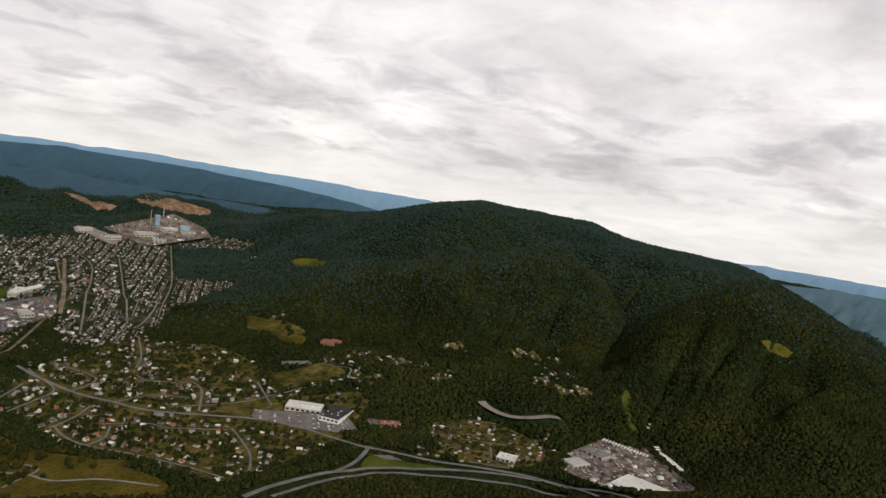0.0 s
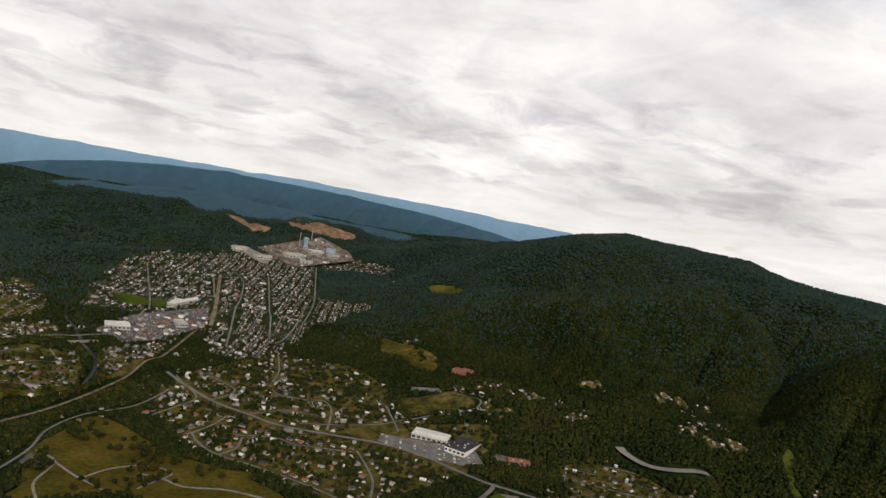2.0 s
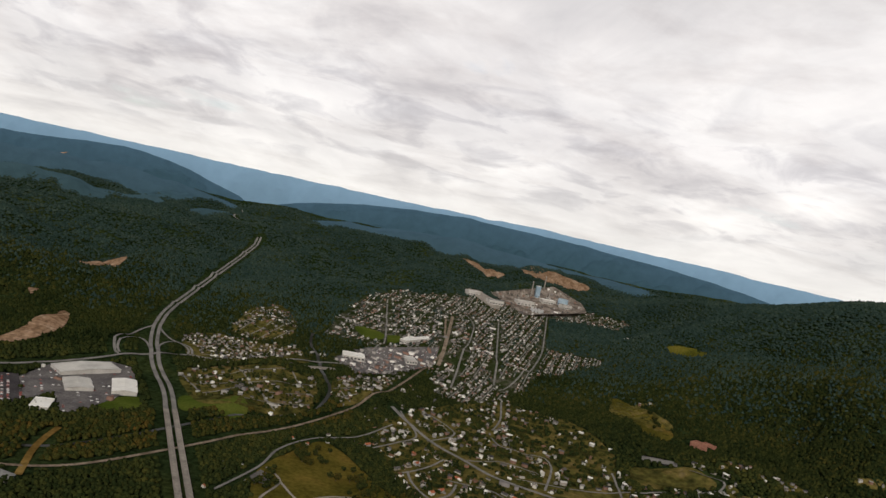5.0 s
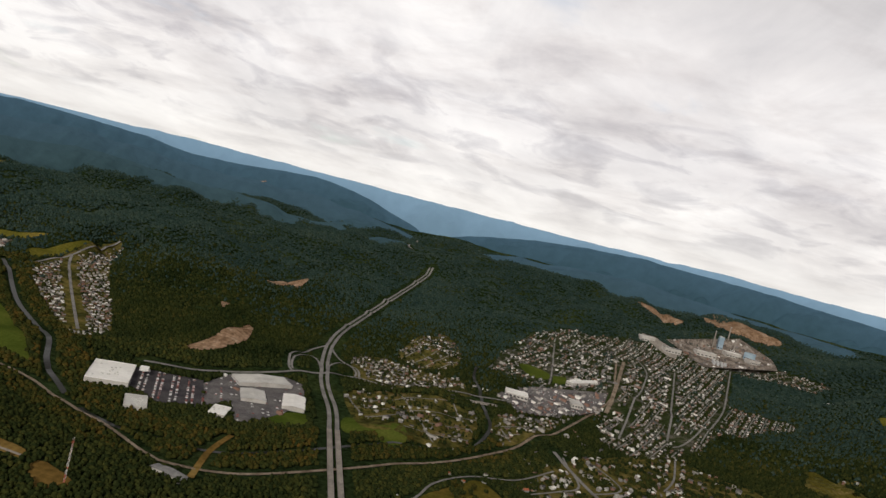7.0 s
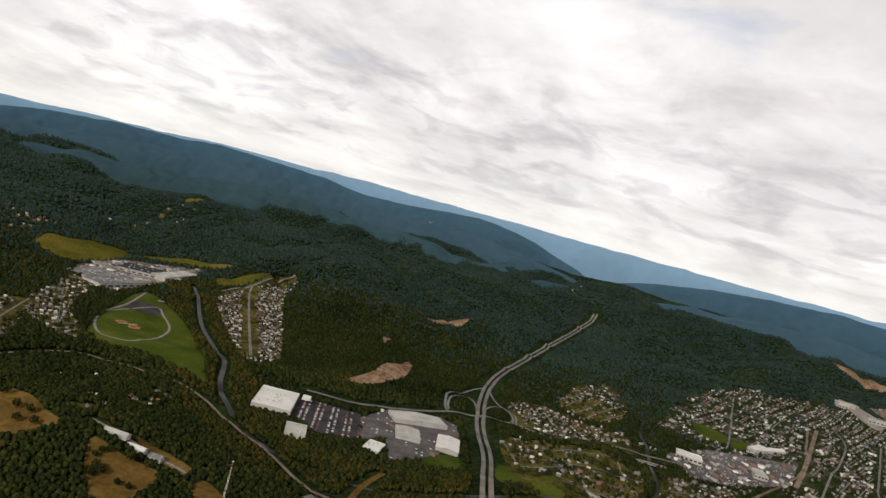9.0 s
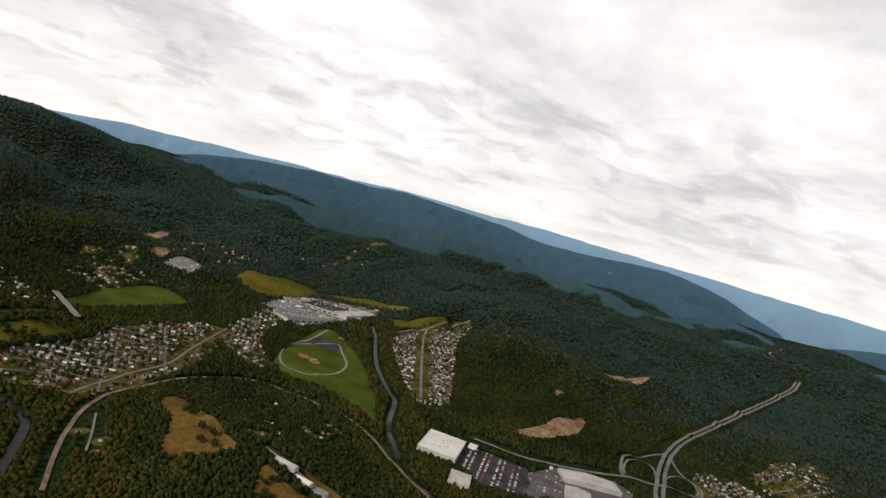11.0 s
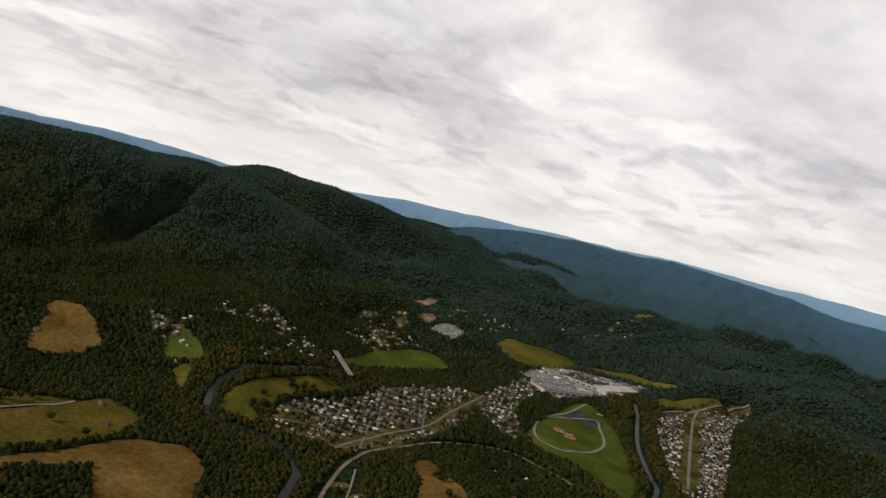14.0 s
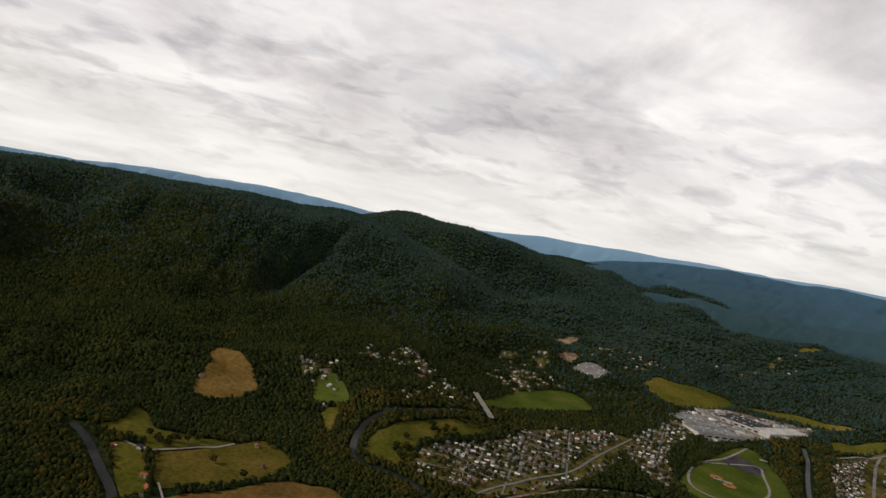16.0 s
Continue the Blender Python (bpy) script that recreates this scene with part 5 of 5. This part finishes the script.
# interstate bridge: two decks on piers over the railway and the river wood
END = np.array(I_NEAR[0]) + (np.array(I_NEAR[0]) - np.array(I_NEAR[1])) * 1.6
SPAN = (tuple(END), I_NEAR[0], I_NEAR[1], I_A[0])
mark_line(CLEAR, SPAN, 40)
for side, label in ((7.5, "western concrete motorway bridge on round piers"), (-7.5, "eastern concrete motorway bridge on round piers")):
    bridge = new("motorway_bridge")
    ribbon("deck", SPAN, 8.6, M["concrete"], "", "", level=(9, 9, 9, 7.5, 5.0, 2.6), thick=1.8, shift=side, parent=bridge)
    for off in (-4.4, 4.4):
        ribbon("barrier", SPAN, 0.5, M["concrete"], "", "", level=(10.1, 10.1, 10.1, 8.6, 6.1, 3.7), thick=1.3, shift=side + off, parent=bridge)
    p = curve_points(SPAN, 10.0)
    d = np.gradient(p, axis=0)
    d /= np.linalg.norm(d, axis=1)[:, None]
    for i in range(2, len(p) - 10, 4):
        x, y = p[i] + np.array((-d[i, 1], d[i, 0])) * side
        bm = bmesh.new()
        drum(bm, x, y, float(height(x, y)) - 2, 1.3, 1.3, 9.0)
        part("pier", bm, M["concrete"], bridge)
    tagged(bridge, label, "bridge")


def low_bridge(a, b, wide, label):
    bridge = new("road_bridge")
    a, b = np.array(a, float), np.array(b, float)
    mid = (a + b) / 2
    line = (tuple(mid + (a - mid) * 1.5), tuple(mid), tuple(mid + (b - mid) * 1.5))
    mark_line(CLEAR, line, wide + 8)
    z = float(height(*mid)) + 5
    ribbon("deck", line, wide, M["concrete"], "", "", level=z, thick=1.2, parent=bridge)
    for off in (-wide / 2, wide / 2):
        ribbon("barrier", line, 0.4, M["concrete"], "", "", level=z + 1, thick=1.0, shift=off, parent=bridge)
    for f in (0.2, 0.5, 0.8):
        q = a + (b - a) * f
        bm = bmesh.new()
        box(bm, q[0], q[1], z - 9, 2, 2, 8)
        part("pier", bm, M["concrete"], bridge)
    tagged(bridge, label, "bridge")


low_bridge(RIVER_BRIDGE[0], RIVER_BRIDGE[1], 11, "pale concrete road bridge over the river")
low_bridge(TOWN_BRIDGE[0], TOWN_BRIDGE[1], 16, "grey road bridge into the town")

# ball fields: rounded clay infields with grass diamonds, bases and backstops
for i, (x, y) in enumerate((INFIELDS[0], INFIELDS[1], SMALL_INFIELD[0])):
    field = new("ball_field")
    r = 15 if i < 2 else 9
    field.matrix_basis = Matrix.Translation((x, y, float(height(x, y)) + 2.0)) @ Matrix.Rotation(radians(150 + 180 * i), 4, "Z")
    bm = bmesh.new()
    edge = []
    for k in range(28):
        a = 2 * math.pi * k / 28
        q = r * (0.92 if abs(a - math.pi) > 0.9 else 1.06 - 0.16 * abs(a - math.pi))
        edge.append(bm.verts.new((q * math.cos(a), q * math.sin(a), 0)))
    bm.faces.new(edge)
    part("infield", bm, M["clay"], field)
    bm = bmesh.new()
    s = r * 0.36
    bm.faces.new([bm.verts.new(p) for p in ((-s * 1.5, 0, 0.2), (-s * 0.4, -s * 1.1, 0.2), (s * 0.7, 0, 0.2), (-s * 0.4, s * 1.1, 0.2))])
    part("grass_diamond", bm, M["grass"], field)
    bm = bmesh.new()
    for a in (-0.7, 0, 0.7):
        box(bm, -r * 1.05, a * 9, 0, 0.3, 6.2, 2.5)
    part("backstop", bm, M["steel"], field)
    tagged(field, "orange clay softball infield with a grass diamond", "ball field", "ball fields")

# factory: long low halls behind the ball fields
for outline, roof, label in ((PLANT_A, "dark_roof", "long dark-roofed factory hall in a concrete yard"), (PLANT_B, "grey_roof", "grey flat-roofed factory hall"), (PLANT_C, "pale_roof", "pale-roofed factory store in the yard"),
                             (PLANT_D, "grey_roof", "grey-roofed factory hall with skylights")):
    hall("factory_hall", outline, 9, roof, "cladding", label, "factory", 14, 6)
x, y = np.mean(PLANT, axis=0)
d = random.Random(4)
for i in range(44):
    px, py = x + d.uniform(-110, 110), y + d.uniform(-170, 170)
    if not inside(PLANT, px, py):
        continue
    q = [(px - 14, py - 22), (px + 14, py - 30), (px + 16, py + 20), (px - 12, py + 28)]
    hall("factory_shed", q, d.uniform(5, 8), d.choice(("pale_roof", "grey_roof", "grey_roof", "dark_roof")), "cladding", "small flat-roofed factory shed in the concrete yard", "factory", 2, 0, False, d.uniform(0.4, 0.9))

# paper mill: halls, tower, stacks, tanks
for (x, y), size, roof in zip(MILL_HALLS, (60, 70, 90, 70, 50), ("pale_roof", "grey_roof", "pale_roof", "white_roof", "grey_roof")):
    q = [(x - size / 2, y - 18), (x + size / 2, y + 4), (x + size / 2 - 8, y + 40), (x - size / 2 - 8, y + 18)]
    hall("mill_hall", q, 16, roof, "cladding", "tall pale paper mill hall", "factory", 6, 5)
hall("mill_tower", [(MILL_TOWER[0][0] - 11, MILL_TOWER[0][1] - 11), (MILL_TOWER[0][0] + 11, MILL_TOWER[0][1] - 11), (MILL_TOWER[0][0] + 11, MILL_TOWER[0][1] + 11), (MILL_TOWER[0][0] - 11, MILL_TOWER[0][1] + 11)],
     52, "pale_roof", "mill_blue", "tall blue-clad boiler tower of the mill", "factory", 3, 2)
hall("mill_blue_hall", MILL_BLUE, 24, "mill_blue", "mill_blue", "light blue mill hall", "factory", 3, 3)
for i, (x, y) in enumerate(MILL_STACKS):
    stack = new("chimney_stack")
    stack.matrix_basis = Matrix.Translation((x, y, float(height(x, y))))
    bm = bmesh.new()
    drum(bm, 0, 0, -3, 3.6, 2.2, (78, 64, 58)[i] + 3, 18)
    part("shaft", bm, M["concrete"], stack)
    bm = bmesh.new()
    drum(bm, 0, 0, (78, 64, 58)[i], 2.5, 2.5, 1.6, 18)
    part("rim", bm, M["steel"], stack)
    tagged(stack, "tall pale mill chimney stack", "chimney", "mill stacks")
x, y = MILL_HALLS[2]
for i in range(7):
    tank = new("tank")
    tx, ty = x + 25 + 17 * (i % 4), y - 40 - 18 * (i // 4)
    tank.matrix_basis = Matrix.Translation((tx, ty, float(height(tx, ty)) + 1))
    bm = bmesh.new()
    drum(bm, 0, 0, -2, 6.5, 6.5, 16, 20)
    part("shell", bm, M["steel"], tank)
    bm = bmesh.new()
    drum(bm, 0, 0, 14.01, 6.6, 0.6, 1.6, 20)
    part("lid", bm, M["pale_roof"], tank)
    tagged(tank, "round grey steel storage tank at the mill", "tank", "mill tanks")

# downtown blocks: flat roofs between the houses
def downtown():
    rng = np.random.RandomState(8)
    pts = []
    for line, n, spread in ((RAIL_E[5:], 150, 90), (AVENUE_D, 60, 60), (AVENUE_B, 70, 45), (CROSS_ROAD[3:9], 60, 45), (MAIN_ROAD[:5], 40, 45)):
        p = curve_points(line, 8.0)
        q = p[rng.randint(0, len(p), n)] + rng.normal(0, spread, (n, 2))
        pts.append(q)
    for outline, n in ((COMM, 60), (PLANT, 90), (MILL, 90), (TOWN_YARD, 110), (TOWN_W, 70), (WHS_YARD, 8), (BRIDGE_TOWN_S, 14)):
        p = np.array(outline, float)
        q = rng.uniform(p.min(0), p.max(0), (n * 3, 2))
        q = q[[inside(outline, *v) for v in q]][:n]
        pts.append(q)
    loose = np.concatenate(pts[:5])
    q = np.concatenate([loose[~look_up(CLEAR, loose[:, 0], loose[:, 1])]] + pts[5:])
    q = q[~look_up(BUILT, q[:, 0], q[:, 1])]
    n = len(q)
    a = radians(68) + rng.choice((0, math.pi / 2), n)
    w, d, h = 6 + 18 * rng.rand(n) ** 2, rng.uniform(5, 11, n), rng.uniform(3, 6, n)
    z = height(q[:, 0], q[:, 1]) + 1.2
    corners = []
    for sx, sy, sz in ((-1, -1, 0), (1, -1, 0), (1, 1, 0), (-1, 1, 0), (-1, -1, 1), (1, -1, 1), (1, 1, 1), (-1, 1, 1)):
        lx, ly = sx * w / 2, sy * d / 2
        corners.append(np.stack([q[:, 0] + lx * np.cos(a) - ly * np.sin(a), q[:, 1] + lx * np.sin(a) + ly * np.cos(a), z + np.where(sz, h, -3)], -1))
    verts = np.stack(corners, 1)
    f = np.array(((0, 1, 5, 4), (1, 2, 6, 5), (2, 3, 7, 6), (3, 0, 4, 7), (4, 5, 6, 7)))
    ob = new("shop_blocks", bulk_mesh("shop_blocks", verts.reshape(-1, 3), (f[None] + 8 * np.arange(n)[:, None, None]).reshape(-1, 4), M["blocks_far"]))
    tagged(ob, "grey, brick and white flat-roofed blocks of the town centre", "buildings", kind="stuff")


downtown()


def parked_cars():
    """Rows of parked cars: body and cabin."""
    rng = np.random.RandomState(9)
    spots = []
    for outline, turn, fill in ((BOX_LOT, 0.46, 0.5), (STRIP_LOT, -0.4, 0.35), (WHS_YARD, 0.46, 0.12), (PLANT, 0.9, 0.10), (COMM, -0.6, 0.3), (TOWN_YARD, 1.19, 0.25), (LOT_N, 0.8, 0.3), (RV_PARK, 0.3, 0.3)):
        c = np.mean(outline, axis=0)
        for i in range(-30, 31):
            for j in range(-70, 71):
                lx, ly = i * 9.5 + (j % 2) * 0.3, j * 3.0
                x, y = c[0] + lx * math.cos(turn) - ly * math.sin(turn), c[1] + lx * math.sin(turn) + ly * math.cos(turn)
                if i % 3 and rng.rand() < fill and inside(outline, x, y):
                    spots.append((x, y, turn))
    s = np.array(spots)
    n = len(s)
    z = height(s[:, 0], s[:, 1]) + 1.7
    rings = ((2.2, 0.9, 0.3), (2.2, 0.9, 0.95), (1.2, 0.8, 1.0), (0.9, 0.7, 1.5))
    verts = []
    for l, w, up in rings:
        for sx, sy in ((-1, -1), (1, -1), (1, 1), (-1, 1)):
            verts.append(np.stack([s[:, 0] + sx * l * np.cos(s[:, 2]) - sy * w * np.sin(s[:, 2]), s[:, 1] + sx * l * np.sin(s[:, 2]) + sy * w * np.cos(s[:, 2]), z + up - 0.2], -1))
    verts = np.stack(verts, 1)
    f = [(4 * k + i, 4 * k + (i + 1) % 4, 4 * k + 4 + (i + 1) % 4, 4 * k + 4 + i) for k in range(3) for i in range(4)] + [(12, 13, 14, 15)]
    ob = new("parked_cars", bulk_mesh("parked_cars", verts.reshape(-1, 3), (np.array(f)[None] + 16 * np.arange(n)[:, None, None]).reshape(-1, 4), M["car"]))
    tagged(ob, "many small parked cars in white, black and red", "cars", kind="stuff")


parked_cars()

# lattice mast on the near hill
x, y = MAST[0]
mast = new("radio_mast")
mast.matrix_basis = Matrix.Translation((x, y, float(height(x, y)) - 1))
TALL = 62.0
for k in range(3):
    a = radians(120 * k)
    bm = bmesh.new()
    bmesh.ops.create_cone(bm, cap_ends=True, segments=6, radius1=0.22, radius2=0.14, depth=TALL, matrix=Matrix.Translation((1.0 * math.cos(a), 1.0 * math.sin(a), TALL / 2)))
    part("leg", bm, M["mast"], mast)
for k in range(20):
    bm = bmesh.new()
    for j in range(3):
        p, q = radians(120 * j), radians(120 * (j + 1))
        a, b = Vector((math.cos(p), math.sin(p), k * 3.1 + 0.4)), Vector((math.cos(q), math.sin(q), k * 3.1 + 3.4))
        m = Matrix.Translation((a + b) / 2) @ (b - a).to_track_quat("Z", "Y").to_matrix().to_4x4()
        bmesh.ops.create_cone(bm, cap_ends=True, segments=4, radius1=0.09, radius2=0.09, depth=(b - a).length, matrix=m)
    part("brace", bm, M["mast"], mast)
tagged(mast, "tall slim red and white lattice mast on a hilltop", "mast")

# farm sheds on the hilltop pasture
for i, (x, y) in enumerate(BARNS):
    a = math.atan2(RANCH_LANE[-1][1] - RANCH_LANE[0][1], RANCH_LANE[-1][0] - RANCH_LANE[0][0])
    l, w = (34, 26, 22)[i], 11
    q = [(x + sx * l / 2 * math.cos(a) - sy * w / 2 * math.sin(a), y + 12 + sx * l / 2 * math.sin(a) + sy * w / 2 * math.cos(a)) for sx, sy in ((-1, -1), (1, -1), (1, 1), (-1, 1))]
    mark_polygon(CLEAR, q)
    shed(q, 4, ("pale_roof", "white_roof", "grey_roof")[i], "long pale-roofed farm shed on the hilltop", 2.5)


# single trees on park, meadow and pasture
def tree_model(seed, tall, wide, mat):
    d = random.Random(seed)
    root = new("tree")
    bm = bmesh.new()
    drum(bm, 0, 0, -1.0, 0.45, 0.2, tall * 0.6, 8)
    for k in range(5):
        a = d.uniform(0, 6.28)
        tip = Vector((math.cos(a) * wide * 0.55, math.sin(a) * wide * 0.55, tall * d.uniform(0.5, 0.75)))
        foot = Vector((0, 0, tall * 0.32))
        m = Matrix.Translation((foot + tip) / 2) @ (tip - foot).to_track_quat("Z", "Y").to_matrix().to_4x4()
        bmesh.ops.create_cone(bm, cap_ends=True, segments=5, radius1=0.18, radius2=0.05, depth=(tip - foot).length, matrix=m)
    part("trunk", bm, M["trunk"], root)
    bm = bmesh.new()
    for k in range(46):
        a, u = d.uniform(0, 6.28), d.uniform(-1, 1)
        r = d.uniform(0.45, 1.0)
        c = Vector((math.cos(a) * math.sqrt(1 - u * u) * wide * r, math.sin(a) * math.sqrt(1 - u * u) * wide * r, tall * 0.62 + u * tall * 0.36 * r))
        made = bmesh.ops.create_icosphere(bm, subdivisions=1, radius=d.uniform(0.9, 1.7), matrix=Matrix.Translation(c))
        for v in made["verts"]:
            v.co += Vector((d.uniform(-0.4, 0.4), d.uniform(-0.4, 0.4), d.uniform(-0.4, 0.4)))
    part("crown", bm, mat, root)
    return tagged(root, "single dark green broadleaf tree on open grass", "tree", "trees on the open fields")


kinds = [tree_model(1, 12, 5.2, M["forest"]), tree_model(2, 9, 4.0, M["forest"]), tree_model(3, 13, 5.6, M["river_wood"])]
spots = []
d = random.Random(21)
for outline, count in ((PARK, 85), (PARK_B, 20), (MEADOW, 38), (RANCH, 10), (RANCH_B, 14), (FIELD_A, 10), (FIELD_COMPLEX, 0), (FIELD_B, 3), (FIELD_C, 1), (NEAR_HILL_LAWN, 10)):
    p = np.array(outline)
    lo, hi = p.min(0), p.max(0)
    clump = [(d.uniform(lo[0], hi[0]), d.uniform(lo[1], hi[1])) for _ in range(max(3, count // 5))]
    made = 0
    for _ in range(count * 6):
        cx, cy = d.choice(clump)
        x, y = d.gauss(cx, 20), d.gauss(cy, 20)
        if made < count and inside(outline, x, y):
            spots.append((x, y))
            made += 1
for i, (x, y) in enumerate(spots):
    m = Matrix.Translation((x, y, float(height(x, y)) + 0.8)) @ Matrix.Rotation(d.uniform(0, 6.28), 4, "Z")
    if i < 3:
        kinds[i].matrix_basis = m
    else:
        copy_thing(d.choice(kinds), m)

# ---- woods ----
def crowns(name, x, y, wide, tall, mat, label, seed, rings=((1.0, 0.34), (0.80, 0.80)), k=4):
    """Many uneven tree crowns in one mesh, each of one or two rings of leaves and a tip."""
    rng = np.random.RandomState(seed)
    n = len(x)
    z = height(x, y)
    last = len(rings) * k
    verts = np.zeros((n, last + 1, 3))
    spin = rng.uniform(0, 6.28, n)
    for i, (spread, level) in enumerate(rings):
        for j in range(k):
            a = spin + (j + 0.5 * i) * 2 * math.pi / k + rng.uniform(-0.3, 0.3, n)
            r = wide * spread * rng.uniform(0.7, 1.3, n)
            verts[:, i * k + j] = np.stack([x + r * np.cos(a), y + r * np.sin(a), z + tall * (level + rng.uniform(-0.12, 0.12, n))], -1)
    verts[:, last] = np.stack([x + wide * rng.uniform(-0.3, 0.3, n), y + wide * rng.uniform(-0.3, 0.3, n), z + tall * rng.uniform(0.92, 1.06, n)], -1)
    tri = []
    for i in range(len(rings) - 1):
        for j in range(k):
            p, q = i * k + j, i * k + (j + 1) % k
            tri += [(p, q, p + k), (q, q + k, p + k)]
    tri += [(last - k + j, last - k + (j + 1) % k, last) for j in range(k)]
    tri = np.array(tri)
    corners = (tri[None] + (last + 1) * np.arange(n)[:, None, None]).reshape(-1, 3)
    ob = new(name, bulk_mesh(name, verts.reshape(-1, 3), corners, mat))
    return tagged(ob, label, "trees", kind="stuff")


SMALL_CROWN = ((1.0, 0.30),)


def woods():
    rng = np.random.RandomState(3)
    xs, ys, ws = [], [], []
    for r0, r1, step in ((0, 700, 15), (700, 1300, 6.2), (1300, 2000, 7.8), (2000, 2700, 9.0), (2700, 4100, 13.5)):
        g = np.arange(-r1, r1, step)
        gx, gy = np.meshgrid(g, g)
        gx, gy = gx.ravel() + rng.uniform(-0.45, 0.45, gx.size) * step, gy.ravel() + rng.uniform(-0.45, 0.45, gx.size) * step
        r = np.hypot(gx, gy)
        az = np.degrees(np.arctan2(gy, gx))
        az = np.where(az < -90, az + 360, az)
        keep = (r >= r0) & (r < r1) & (az > -6) & (az < 214)
        gx, gy = gx[keep] + HUB[0], gy[keep] + HUB[1]
        keep = ~look_up(CLEAR, gx, gy)
        keep &= ~look_up(SETTLED, gx, gy) | (rng.rand(len(gx)) < 0.06)
        xs.append(gx[keep]), ys.append(gy[keep]), ws.append(np.full(keep.sum(), step))
    x, y, w = np.concatenate(xs), np.concatenate(ys), np.concatenate(ws)
    wide = w * rng.uniform(0.42, 0.85, len(x))
    tall = np.minimum(w, 9) * rng.uniform(0.45, 1.1, len(x)) + 3.5
    # riverside trees turn first
    near = np.zeros(len(x), bool)
    for line in (RIVER_W, RIVER_MID, RIVER_LOOP, RIVER_SW, RAIL_W[:3]):
        for px, py in curve_points(line, 40.0):
            near |= np.hypot(x - px, y - py) < 80
    tall = np.where(near, tall * 1.05, tall)
    near &= rng.rand(len(x)) < 0.75
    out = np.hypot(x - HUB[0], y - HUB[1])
    # crowns with blue haze painted in mix in little by little with distance
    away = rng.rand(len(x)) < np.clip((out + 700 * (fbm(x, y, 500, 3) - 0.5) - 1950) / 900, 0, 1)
    far = out > 1600
    sel = ~near & ~away & ~far
    crowns("forest", x[sel], y[sel], wide[sel], tall[sel], M["forest"], "dense dark green broadleaf forest on the slopes", 21)
    sel = ~near & ~away & far
    crowns("forest", x[sel], y[sel], wide[sel], tall[sel], M["forest"], "dark green broadleaf forest on the farther hills", 25, SMALL_CROWN)
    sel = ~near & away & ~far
    crowns("mountain_forest", x[sel], y[sel], wide[sel], tall[sel], M["hazy_woods"], "scattered trees with blue haze painted into their colour", 26)
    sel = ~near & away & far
    crowns("mountain_forest", x[sel], y[sel], wide[sel], tall[sel], M["hazy_woods"], "forest on the high slopes with blue haze painted in", 24, SMALL_CROWN)
    crowns("riverside_wood", x[near], y[near], wide[near], tall[near], M["river_wood"], "green and rust riverside trees in early autumn", 22)
    t = np.array(TREES)
    t = t[~look_up(CLEAR, t[:, 0], t[:, 1])]
    crowns("garden_trees", t[:, 0], t[:, 1], t[:, 2] * rng.uniform(3.2, 6, len(t)), t[:, 2] * rng.uniform(6, 11, len(t)), M["forest"], "dark green garden trees between the houses", 23)


woods()
